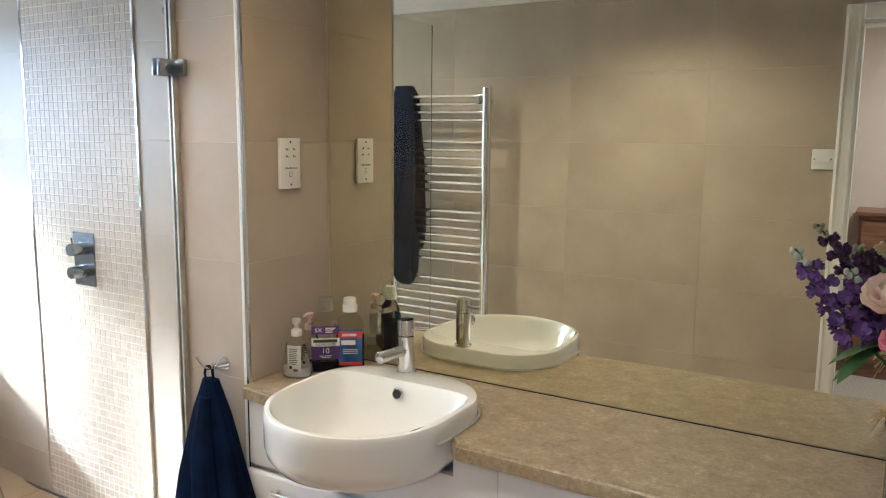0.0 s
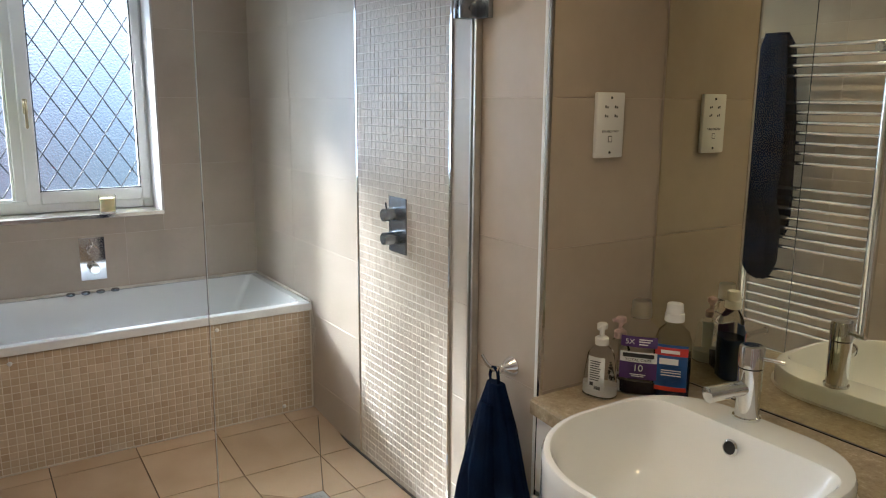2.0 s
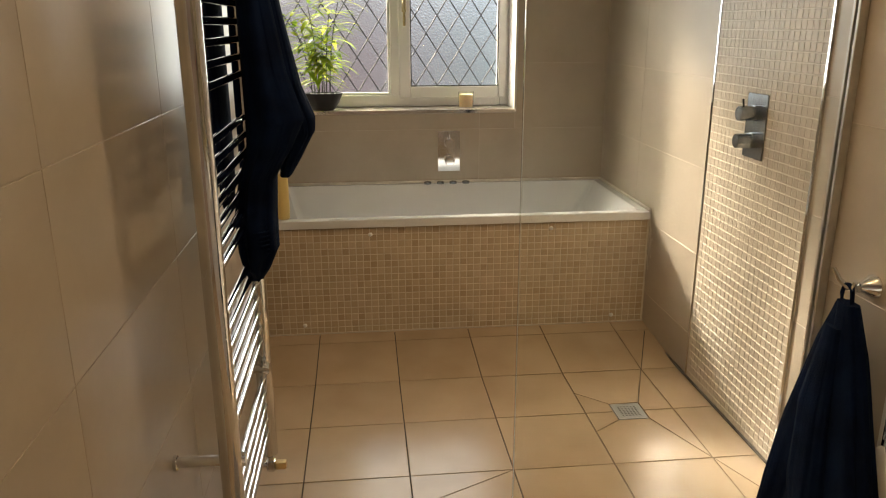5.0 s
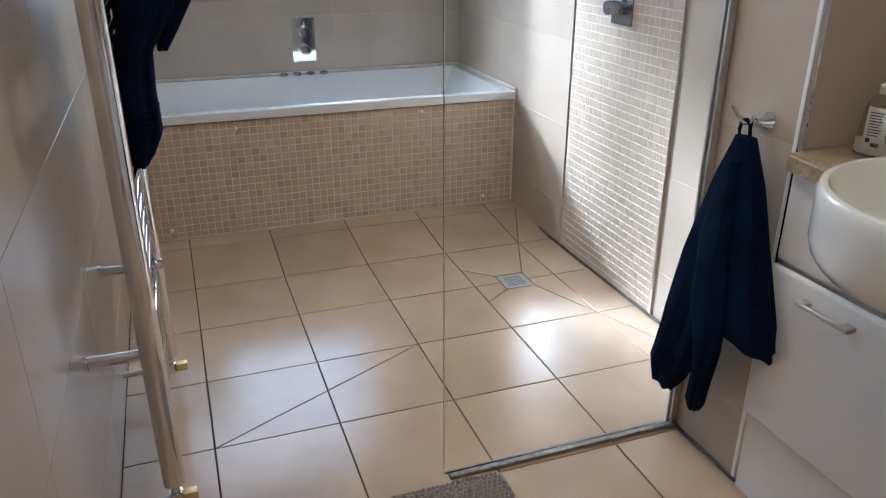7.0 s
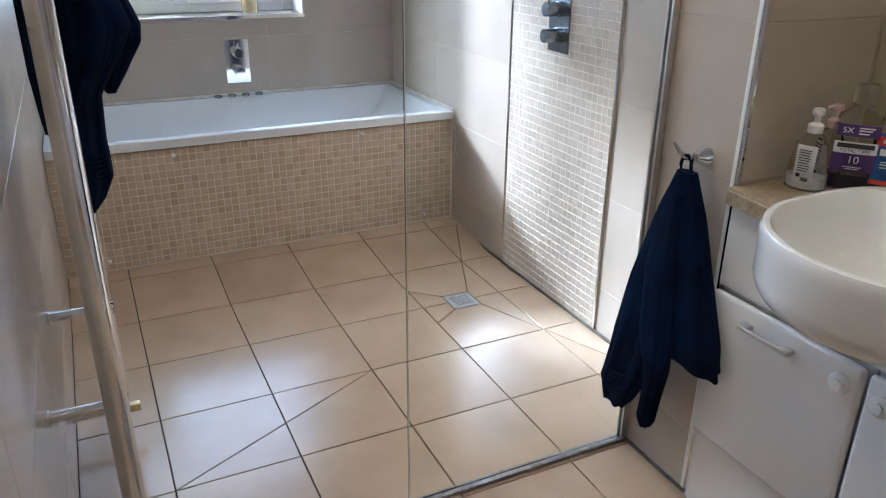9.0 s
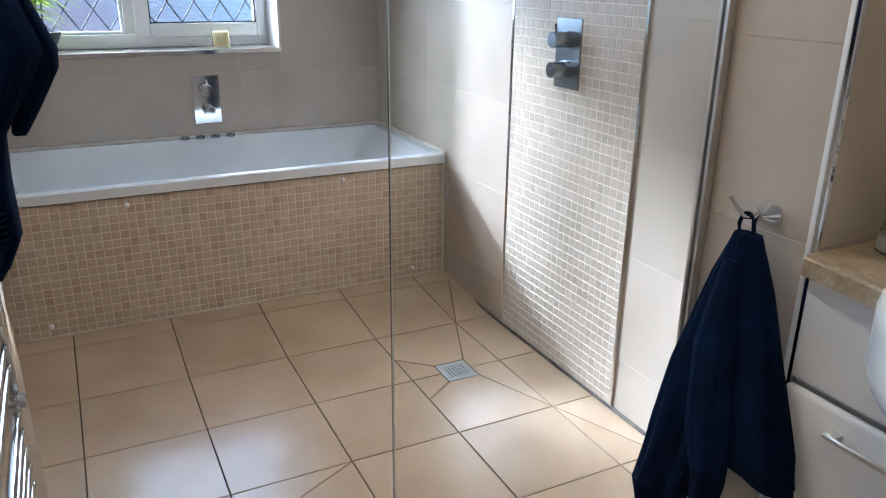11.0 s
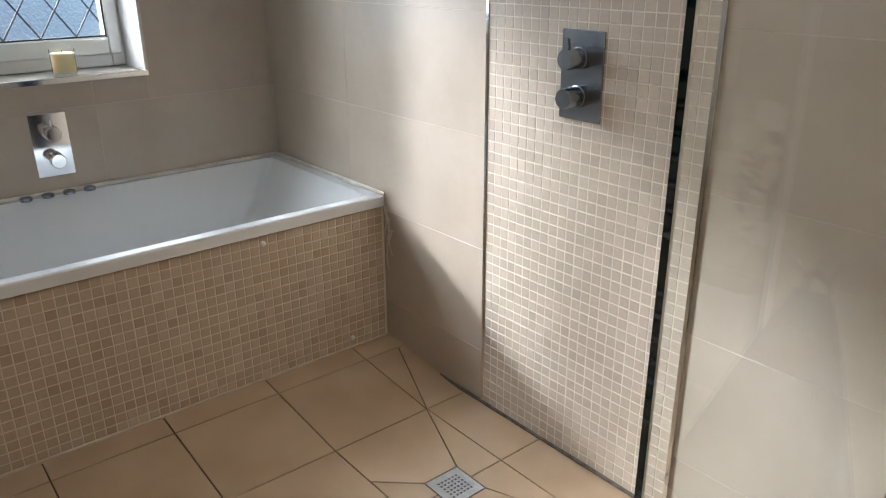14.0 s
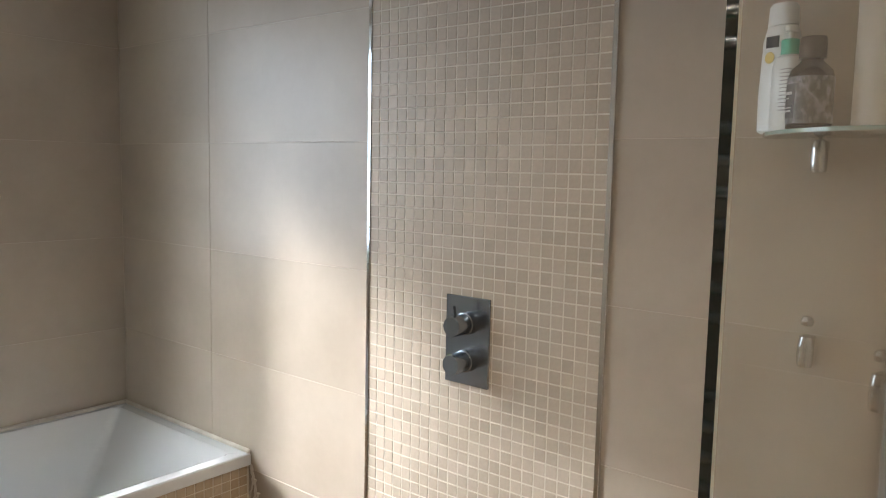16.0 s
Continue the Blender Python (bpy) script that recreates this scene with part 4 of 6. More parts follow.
def vanity():
    # worktop with the basin's cut-out
    YF = 1.412
    b = bmesh.new()
    x0, x1, yb = XA + 0.003, XR, YM - 0.002
    # two slabs, left and right of the basin, and the strip behind it
    xl, xr = BCX - BR - 0.002, BCX + BR + 0.002
    def slab(pts):
        prism(b, pts, CT - 0.036, CT)
    slab([(x0, 1.450), (xl, 1.430), (xl, yb), (x0, yb)])
    slab([(xr, 1.445), (xr + 0.03, YF), (x1, YF - 0.03), (x1, yb), (xr, yb)])
    slab([(xl, BYB + 0.002), (xr, BYB + 0.002), (xr, yb), (xl, yb)])
    rc = 0.167
    for cx, sg in ((xl, 1), (xr, -1)):
        arc = [(cx + sg * rc * (1 - math.cos(a)), BYB + 0.002 - rc * (1 - math.sin(a))) for a in [math.pi / 2 * k / 10 for k in range(11)]]
        slab(arc + [(cx, BYB + 0.002)])
    bmesh.ops.bevel(b, geom=[e for e in b.edges if all(abs(v.co.z - CT) < 1e-4 and v.co.y < 1.46 for v in e.verts)], offset=0.006, segments=3, affect="EDGES")
    tagged(finish("worktop", b, WORKTOP), "speckled beige stone-effect worktop round the washbasin", "worktop")
    bead = bmesh.new()
    sweep(bead, [(x, y, CT + 0.001) for x, y in basin_outline(-0.003)[30:]], 0.0035, 6)
    tagged(finish("basin_sealant", bead, SEAL_WHITE, smooth=True), "pale silicone bead round the washbasin", "sealant", kind="structure")

    def unit(xa, xb, name, label, top):
        u = thing(name, label, "cabinet")
        yf = 1.462
        part("body", boxed(xa, xb, yf + 0.02, YM - 0.01, 0.0, top), CABINET, u, smooth=False)
        return u, yf
    u, yf = unit(XA + 0.008, -1.076, "vanity_drawer_unit", "white gloss vanity cabinet with a drawer under the washbasin", 0.70)
    fb = boxed(XA + 0.010, -0.682, yf + 0.004, yf + 0.018, 0.612, 0.733)
    box(fb, XA + 0.010, BCX - BR + 0.004, yf + 0.004, yf + 0.018, 0.733, CT - 0.038)
    box(fb, BCX + BR - 0.004, -0.682, yf + 0.004, yf + 0.018, 0.733, CT - 0.038)
    part("fascia", fb, CABINET, u, smooth=False)
    d = part("drawer_front", boxed(XA + 0.012, -1.078, yf - 0.016, yf + 0.003, 0.226, 0.606, 0.011, 3), CABINET, u)
    def handle(xa, xb, z, parent):
        h = bmesh.new()
        for x in (xa + 0.012, xb - 0.012):
            box(h, x - 0.012, x + 0.012, yf - 0.040, yf - 0.0165, z - 0.006, z + 0.006, 0.002)
        box(h, xa, xb, yf - 0.043, yf - 0.036, z - 0.005, z + 0.005, 0.002)
        part("handle", h, TRIM, parent, "flat brushed metal handle")
    handle(-1.358, -1.225, 0.565, d)
    def lock(x, z, parent):
        k = bmesh.new()
        m = Matrix.Translation((x, yf - 0.0165, z)) @ pose(0, 0, 0, 90, 0, 0)
        lathe(k, [(0.022, 0), (0.022, 0.004), (0.019, 0.007), (0.012, 0.008), (0.011, 0.013), (0, 0.014)], 24, m)
        part("child_lock", k, GLOSS_WHITE, parent, "round white child lock")
    lock(-1.120, 0.556, d)
    part("plinth", boxed(XA + 0.012, -1.078, yf + 0.004, yf + 0.018, 0.002, 0.222, 0.002), CABINET, u)
    xs = -1.074
    for k, w in enumerate((0.39, 0.56, 0.56, 0.60)):
        xe = min(xs + w, XR - 0.002)
        u, yf = unit(xs + 0.001, xe - 0.001, "vanity_cupboard", "white gloss vanity cupboard under the worktop", 0.70 if k == 0 else CT - 0.038)
        if k == 0:
            top = 0.606
        else:
            top = 0.798
        dd = part("door", boxed(xs + 0.004, xe - 0.003, yf - 0.016, yf + 0.003, 0.226, top, 0.011, 3), CABINET, u)
        if k == 0:
            lock(xs + 0.04, 0.556, dd)
        part("plinth", boxed(xs + 0.003, xe - 0.003, yf + 0.004, yf + 0.018, 0.002, 0.222, 0.002), CABINET, u)
        xs = xe

def mirror():
    m = tagged(finish("mirror", boxed(XA + 0.004, XR - 0.002, YM - 0.0005, YM + 0.0055, CT + 0.004, CEIL - 0.004), MIRROR), "large frameless wall mirror above the worktop", "mirror")
    structure("mirror_edge_seal", boxed(XA + 0.002, XR - 0.002, YM - 0.0025, YM - 0.0007, CT, CT + 0.0022), RUBBER, "dark joint under the mirror", "trim")

# ---- towel radiator ----
RX0, RX1, RY = -2.345, -1.775, 0.190
def radiator():
    r = thing("towel_radiator", "tall chrome ladder towel radiator on the tiled wall", "radiator")
    z0, z1 = 0.125, 1.785
    for x in (RX0, RX1):
        b = bmesh.new()
        lathe(b, [(0, z0 - 0.006), (0.018, z0 - 0.004), (0.0235, z0 + 0.002), (0.0235, z1 - 0.002), (0.018, z1 + 0.004), (0, z1 + 0.006)], 32, Matrix.Translation((x, RY, 0)))
        part("upright", b, CHROME, r)
    zs = [1.745 - 0.0415 * k for k in range(4)] + [1.508 - 0.0432 * k for k in range(7)] + [1.138 - 0.0440 * k for k in range(7)] + [0.765 - 0.0440 * k for k in range(7)] + [0.385 - 0.044 * k for k in range(5)]
    for z in zs:
        b = bmesh.new()
        n = 2
        pts = [(RX0 + (RX1 - RX0) * k / n, RY - 0.002, z) for k in range(n + 1)]
        sweep(b, pts, 0.0095, 10)
        part("bar", b, CHROME, r)
    for x in (RX0 + 0.05, RX1 - 0.05):
        for z in (1.722, 0.43):
            b = tube(bmesh.new(), (x, YL + 0.001, z), (x, RY + 0.014, z), 0.0125, seg=18)
            tube(b, (x, YL + 0.001, z), (x, YL + 0.008, z), 0.017, seg=20)
            tube(b, (x, RY + 0.012, z), (x, RY + 0.024, z), 0.017, seg=20)
            part("bracket", b, CHROME, r)
    for x in (RX0, RX1):
        b = tube(bmesh.new(), (x, YL + 0.001, 0.085), (x, RY, 0.085), 0.009, seg=14)
        tube(b, (x, RY, 0.078), (x, RY, z0), 0.0105, seg=14)
        lathe(b, [(0, -0.018), (0.015, -0.016), (0.015, 0.016), (0, 0.018)], 16, Matrix.Translation((x, RY, 0.085)))
        v = part("valve", b, CHROME, r)
        c = boxed(x - 0.012, x + 0.012, RY + 0.014, RY + 0.046, 0.073, 0.097, 0.004, 2)
        part("valve_cap", c, BRASS, v, "brass-coloured valve cap")

# ---- downlights ----
def downlight(x, y, power, tint):
    d = thing("downlight", "small round recessed ceiling downlight with a chrome ring", "ceiling light", "ceiling downlights")
    b = bmesh.new()
    lathe(b, [(0.027, CEIL - 0.001), (0.030, CEIL - 0.006), (0.042, CEIL - 0.004), (0.042, CEIL - 0.0005)], 28, Matrix.Translation((x, y, 0)))
    part("ring", b, CHROME, d)
    m, n, l, p = mat("lamp_glow")
    p.inputs["Base Color"].default_value = (0.9, 0.85, 0.75, 1)
    p.inputs["Emission Color"].default_value = (1.0, 0.80, 0.55, 1)
    p.inputs["Emission Strength"].default_value = 12
    b = bmesh.new()
    lathe(b, [(0, CEIL - 0.003), (0.0272, CEIL - 0.003), (0.0272, CEIL - 0.0005)], 24, Matrix.Translation((x, y, 0)))
    part("lens", b, m, d)
    ld = bpy.data.lights.new("downlight_lamp", "SPOT")
    ld.energy, ld.color, ld.spot_size, ld.spot_blend, ld.shadow_soft_size = power, tint, radians(150), 0.8, 0.03
    new("downlight_lamp", ld).matrix_world = look((x, y, CEIL - 0.012), (x, y, 0))

# ---- towels ----
def cloth_lobe(bm, levels, seed, folds, amp, seg=96, steps=56):
    """A hanging fold of cloth: levels are (z, centre x, centre y, half width x, half width y); it closes at both ends."""
    rnd = random.Random(seed)
    ph = [rnd.uniform(0, 6.28) for _ in range(4)]
    def at(s):
        k = s * (len(levels) - 1)
        i = min(int(k), len(levels) - 2)
        f = k - i
        f = f * f * (3 - 2 * f) * 0.5 + f * 0.5
        return [a + (b - a) * f for a, b in zip(levels[i], levels[i + 1])]
    rings = []
    for j in range(steps + 1):
        s = j / steps
        z, cx, cy, wx, wy = at(s)
        grow = 0.25 + 0.75 * min(1, s * 1.6)
        ring = []
        for i in range(seg):
            a = 2 * math.pi * i / seg
            q = folds * a + ph[0] + 0.8 * math.sin(3 * s + ph[1])
            w = math.sin(q) * 0.55 + noise.noise(Vector((2.2 * math.cos(a) + ph[0], 2.2 * math.sin(a) + ph[1], 1.6 * s + ph[2]))) * 1.1 + noise.noise(Vector((6 * math.cos(a), 6 * math.sin(a) + ph[3], 4 * s))) * 0.45
            w += 0.55 * (0.5 - abs(math.sin(folds * 0.5 * a + ph[2] + 0.5 * math.sin(4 * s + ph[3]))))
            r = 1 + amp * grow * w
            c, d = math.cos(a), math.sin(a)
            sx, sy = math.copysign(abs(c) ** 0.7, c), math.copysign(abs(d) ** 0.8, d)
            jz = 0.004 * math.sin(5 * a + ph[3]) * s + 0.002 * noise.noise(Vector((c * 3, d * 3, s * 9)))
            ring.append(bm.verts.new((cx + wx * sx * r, cy + wy * sy * r, z + jz)))
        rings.append(ring)
    for A, B in zip(rings, rings[1:]):
        for i in range(seg):
            bm.faces.new((A[i], A[(i + 1) % seg], B[(i + 1) % seg], B[i]))
    bm.faces.new(rings[0][::-1])
    bm.faces.new(rings[-1])
    return bm

def fold(owner, levels, seed, folds, amp):
    return part("cloth_fold", cloth_lobe(bmesh.new(), levels, seed, folds, amp), TOWEL, owner)

def hook_and_towel():
    h = thing("robe_hook", "double chrome robe hook on the tiled pier", "hook")
    hx, hz = -1.575, 0.880
    b = bmesh.new()
    lathe(b, [(0, 0), (0.024, 0.0), (0.025, 0.003), (0.021, 0.012), (0.012, 0.026), (0.010, 0.034), (0, 0.036)], 28, Matrix.Translation((hx, YP - 0.0005, hz)) @ pose(0, 0, 0, 90, 0, 0))
    part("rose", b, CHROME, h)
    b = bmesh.new()
    sweep(b, [(hx, YP - 0.030, hz), (hx - 0.010, YP - 0.050, hz - 0.002), (hx - 0.022, YP - 0.060, hz + 0.010), (hx - 0.036, YP - 0.066, hz + 0.030)], [0.008, 0.006, 0.005, 0.004], 12)
    sweep(b, [(hx, YP - 0.030, hz), (hx + 0.012, YP - 0.050, hz - 0.002), (hx + 0.020, YP - 0.058, hz + 0.008), (hx + 0.028, YP - 0.062, hz + 0.022)], [0.008, 0.006, 0.005, 0.004], 12)
    part("prongs", b, CHROME, h)
    t = thing("hand_towel", "navy blue cotton hand towel hung by its loop from the hook", "towel")
    tx, ty = -1.578, 1.430
    fold(t, [(0.845, tx, ty, 0.026, 0.014), (0.76, tx - 0.012, 1.426, 0.045, 0.022), (0.55, tx - 0.040, 1.418, 0.075, 0.032), (0.33, tx - 0.078, 1.408, 0.072, 0.030), (0.22, tx - 0.112, 1.402, 0.062, 0.024), (0.165, tx - 0.125, 1.402, 0.036, 0.014)], 3, 6, 0.17)
    fold(t, [(0.850, tx + 0.006, ty - 0.002, 0.026, 0.014), (0.76, tx + 0.022, 1.428, 0.050, 0.022), (0.60, tx + 0.052, 1.424, 0.080, 0.028), (0.47, tx + 0.080, 1.422, 0.100, 0.030), (0.415, tx + 0.088, 1.422, 0.104, 0.028), (0.402, tx + 0.088, 1.422, 0.098, 0.022)], 8, 7, 0.15)
    fold(t, [(0.80, tx, 1.412, 0.022, 0.012), (0.62, tx - 0.004, 1.400, 0.050, 0.018), (0.45, tx + 0.014, 1.394, 0.056, 0.022), (0.36, tx + 0.030, 1.392, 0.036, 0.022), (0.27, tx + 0.022, 1.394, 0.026, 0.018), (0.20, tx + 0.012, 1.394, 0.024, 0.016), (0.178, tx + 0.012, 1.394, 0.014, 0.010)], 5, 5, 0.18)
    b = bmesh.new()
    for y in (1.4285, 1.4315):
        sweep(b, [(tx - 0.016, y, 0.838), (tx - 0.020, y, 0.862), (tx - 0.012, y - 0.002, 0.884), (tx + 0.002, y - 0.004, 0.887), (tx + 0.012, y - 0.002, 0.878), (tx + 0.016, y, 0.838)], 0.0030, 8)
    part("hanging_loop", b, TOWEL, t)
    # ribbed bands near the hem
    b = bmesh.new()
    for k in range(5):
        z = 0.275 - 0.008 * k
        sweep(b, [(tx - 0.105 - 0.0012 * k + 0.066 * math.cos(a), 1.404 + 0.028 * math.sin(a), z + 0.012 * math.cos(a)) for a in [math.pi + math.pi * i / 12 for i in range(13)]], 0.0022, 6)
    part("ribbed_band", b, TOWEL, t)

def radiator_towel():
    t = thing("bath_towel", "dark navy bath towel draped over the chrome radiator", "towel")
    fold(t, [(1.805, -2.285, 0.196, 0.050, 0.020), (1.675, -2.288, 0.216, 0.076, 0.026), (1.45, -2.285, 0.244, 0.100, 0.040), (1.26, -2.285, 0.262, 0.112, 0.056), (1.14, -2.285, 0.282, 0.112, 0.072), (1.07, -2.285, 0.262, 0.104, 0.058), (0.99, -2.280, 0.224, 0.098, 0.046),
             (0.90, -2.275, 0.214, 0.092, 0.052), (0.80, -2.265, 0.216, 0.084, 0.050), (0.745, -2.262, 0.208, 0.058, 0.032), (0.715, -2.260, 0.205, 0.026, 0.014)], 11, 6, 0.13)
    fold(t, [(1.62, -2.290, 0.258, 0.034, 0.012), (1.40, -2.290, 0.286, 0.056, 0.022), (1.22, -2.292, 0.314, 0.070, 0.032), (1.14, -2.300, 0.340, 0.072, 0.036), (1.10, -2.305, 0.342, 0.062, 0.032), (1.04, -2.310, 0.312, 0.050, 0.028), (0.985, -2.312, 0.292, 0.028, 0.014)], 4, 5, 0.14)
    fold(t, [(1.805, -2.285, 0.188, 0.055, 0.018), (1.75, -2.282, 0.152, 0.070, 0.012), (1.40, -2.275, 0.143, 0.090, 0.014), (1.05, -2.270, 0.143, 0.096, 0.014), (0.95, -2.268, 0.146, 0.085, 0.010), (0.918, -2.266, 0.146, 0.070, 0.006)], 21, 5, 0.07)
    b = bmesh.new()
    for k in range(6):
        z = 0.86 - 0.012 * k
        sweep(b, [(-2.270 + 0.092 * math.cos(a), 0.216 + 0.050 * math.sin(a), z) for a in [math.pi * i / 10 - 0.6 for i in range(13)]], 0.0020, 6)
    part("ribbed_band", b, TOWEL, t)

# ---- lettering ----
def text_on(body, size, m, material, parent, name="lettering"):
    c = bpy.data.curves.new(name, "FONT")
    c.body, c.size, c.align_x, c.align_y, c.extrude = body, size, "CENTER", "CENTER", 0.0002
    tmp = bpy.data.objects.new(name, c)
    scene.collection.objects.link(tmp)
    me = bpy.data.meshes.new_from_object(tmp.evaluated_get(bpy.context.evaluated_depsgraph_get()))
    bpy.data.objects.remove(tmp)
    me.materials.clear()
    me.materials.append(material)
    ob = new(name, me)
    ob.parent = parent
    ob.matrix_basis = m
    return ob

INK_DARK = simple("dark_ink", (0.03, 0.03, 0.035), 0.5, vary=0.05)
INK_WHITE = simple("white_ink", (0.8, 0.8, 0.8), 0.45, vary=0.03)

# ---- switches and sockets ----
def shaver_socket():
    s = thing("shaver_socket", "white double-height shaver socket on the tiled cheek", "socket")
    s.matrix_world = Matrix.Translation((XA + 0.0005, 1.655, 1.452)) @ pose(0, 0, 0, 90, 0, 90)
    part("plate", boxed(-0.043, 0.043, -0.073, 0.073, 0, 0.011, 0.003, 2), GLOSS_WHITE, s)
    for i, (x, y) in enumerate(((-0.0, 0.061), (0.0, -0.061))):
        part("screw", lathe(bmesh.new(), [(0, 0.0122), (0.003, 0.012), (0.0035, 0.0105)], 12, Matrix.Translation((x, y, 0))), BRUSHED, s)
    for x in (-0.015, 0.015):
        for y, w in ((0.041, 0.0022), (0.021, 0.0022)):
            b = boxed(x - 0.004, x - 0.0005, y - 0.003, y + 0.003, 0.0105, 0.0116)
            box(b, x + 0.002, x + 0.0055, y - 0.0055 + 0.002, y - 0.001 + 0.002, 0.0105, 0.0116)
            part("pin_hole", b, INK_DARK, s, smooth=False)
    text_on("SHAVERS ONLY", 0.0075, pose(0, -0.014, 0.0113), INK_DARK, s)
    b = boxed(-0.006, 0.006, -0.038, -0.024, 0.0108, 0.0114)
    part("symbol", b, INK_DARK, s, smooth=False)
    part("symbol_face", boxed(-0.0045, 0.0045, -0.0365, -0.0255, 0.0112, 0.0118), GLOSS_WHITE, s, smooth=False)

def light_switch():
    s = thing("light_switch", "white triple light switch on the tiled wall", "light switch")
    s.matrix_world = Matrix.Translation((-0.222, YL + 0.0005, 1.455)) @ pose(0, 0, 0, 90, 0, 180)
    part("plate", boxed(-0.043, 0.043, -0.043, 0.043, 0, 0.009, 0.003, 2), GLOSS_WHITE, s)
    for x in (-0.017, 0, 0.017):
        b = bmesh.new()
        prism(b, [(-0.011, 0.0088), (0.011, 0.0088), (0.011, 0.0105), (-0.011, 0.0145)], x - 0.0075, x + 0.0075, Matrix(((0, 0, 1, 0), (1, 0, 0, 0), (0, 1, 0, 0), (0, 0, 0, 1))))
        part("rocker", b, GLOSS_WHITE, s, smooth=False)
    for x in (-0.032, 0.032):
        part("screw", lathe(bmesh.new(), [(0, 0.0095), (0.003, 0.0093), (0.003, 0.0085)], 10, Matrix.Translation((x, 0, 0))), INK_DARK, s)

# ---- bottles ----
def flat_loft(prof, ex, ey, m, seg=36, power=0.75):
    """A bottle of rounded-oblong section: prof is (half width, half depth, z)."""
    bm = bmesh.new()
    rings = []
    for wx, wy, z in prof:
        rings.append([bm.verts.new(m @ Vector((wx * math.copysign(abs(math.cos(a)) ** power, math.cos(a)), wy * math.copysign(abs(math.sin(a)) ** power, math.sin(a)), z))) for a in [2 * math.pi * i / seg for i in range(seg)]])
    for A, B in zip(rings, rings[1:]):
        for i in range(seg):
            bm.faces.new((A[i], A[(i + 1) % seg], B[(i + 1) % seg], B[i]))
    bm.faces.new(rings[0][::-1])
    bm.faces.new(rings[-1])
    return bm

def label_patch(w, z0, z1, depth, m, bulge=0.004, n=8):
    """A label wrapped on a bottle's front: local x across, z up, facing -y."""
    bm = bmesh.new()
    cols = []
    for i in range(n + 1):
        x = -w + 2 * w * i / n
        y = -depth - bulge * (1 - (x / w) ** 2) 
        cols.append((bm.verts.new(m @ Vector((x, y, z0))), bm.verts.new(m @ Vector((x, y, z1))), bm.verts.new(m @ Vector((x, y + 0.0012, z0))), bm.verts.new(m @ Vector((x, y + 0.0012, z1)))))
    for a, b in zip(cols, cols[1:]):
        bm.faces.new((a[0], b[0], b[1], a[1]))
        bm.faces.new((a[3], b[3], b[2], a[2]))
        bm.faces.new((a[1], b[1], b[3], a[3]))
        bm.faces.new((a[0], a[2], b[2], b[0]))
    bm.faces.new((cols[0][0], cols[0][1], cols[0][3], cols[0][2]))
    bm.faces.new((cols[-1][0], cols[-1][2], cols[-1][3], cols[-1][1]))
    return bm

def mouthwash_purple():
    e = thing("mouthwash_bottle", "clear mouthwash bottle with a purple and white label, nearly empty", "bottle")
    e.matrix_world = pose(-1.366, 1.684, CT, 0, 0, 38) @ Matrix.Diagonal((1.12, 1.0, 1.05, 1))
    I = Matrix()
    part("bottle", flat_loft([(0.036, 0.022, 0), (0.042, 0.027, 0.004), (0.043, 0.028, 0.05), (0.042, 0.027, 0.13), (0.036, 0.024, 0.15), (0.022, 0.020, 0.163), (0.016, 0.016, 0.168), (0.016, 0.016, 0.174)], 1, 1, I), BOTTLE_CLEAR, e)
    part("liquid", flat_loft([(0.034, 0.021, 0.003), (0.040, 0.025, 0.006), (0.041, 0.026, 0.032), (0.041, 0.026, 0.033)], 1, 1, I), simple("dark_purple_liquid", (0.015, 0.012, 0.03), 0.1, vary=0.05), e)
    b = bmesh.new()
    lathe(b, [(0.018, 0.174), (0.0205, 0.175), (0.0205, 0.190), (0.0190, 0.208), (0.0175, 0.211), (0, 0.211)], 28)
    part("cap", b, glass_mat("frosted_cap", (0.93, 0.94, 0.90), 0.35, 1.15), e)
    purple = simple("purple_label", (0.075, 0.025, 0.16), 0.4, vary=0.1, scale=40)
    lab = part("label", label_patch(0.037, 0.040, 0.100, 0.0235, I), purple, e, "purple label with white print")
    neck = part("upper_label", label_patch(0.036, 0.112, 0.136, 0.0235, I), purple, e, "purple neck label")
    part("white_band", label_patch(0.0365, 0.078, 0.101, 0.0240, I), INK_WHITE, lab)
    front = pose(0, -0.0288, 0, 90, 0, 0)
    b = boxed(-0.031, 0.031, -0.0294, -0.0285, 0.0895, 0.0985)
    part("name_bar", b, INK_DARK, lab, smooth=False)
    text_on("TOTAL CARE", 0.0088, pose(0, -0.0288, 0.0835, 90, 0, 0), INK_DARK, lab)
    text_on("10", 0.021, pose(0, -0.0288, 0.065, 90, 0, 0), INK_WHITE, lab)
    text_on("5X", 0.016, pose(-0.018, -0.0286, 0.124, 90, 0, 0), INK_WHITE, neck)
    b = bmesh.new()
    for k, z in enumerate((0.130, 0.125, 0.119)):
        box(b, 0.0, 0.026 - 0.004 * k, -0.0287, -0.0278, z - 0.0013, z + 0.0013)
    part("small_print", b, INK_WHITE, neck, smooth=False)
    b = bmesh.new()
    for k, z in enumerate((0.051, 0.047)):
        box(b, -0.016 + 0.004 * k, 0.016 - 0.004 * k, -0.0290, -0.0283, z - 0.0009, z + 0.0009)
    part("small_print", b, INK_WHITE, lab, smooth=False)

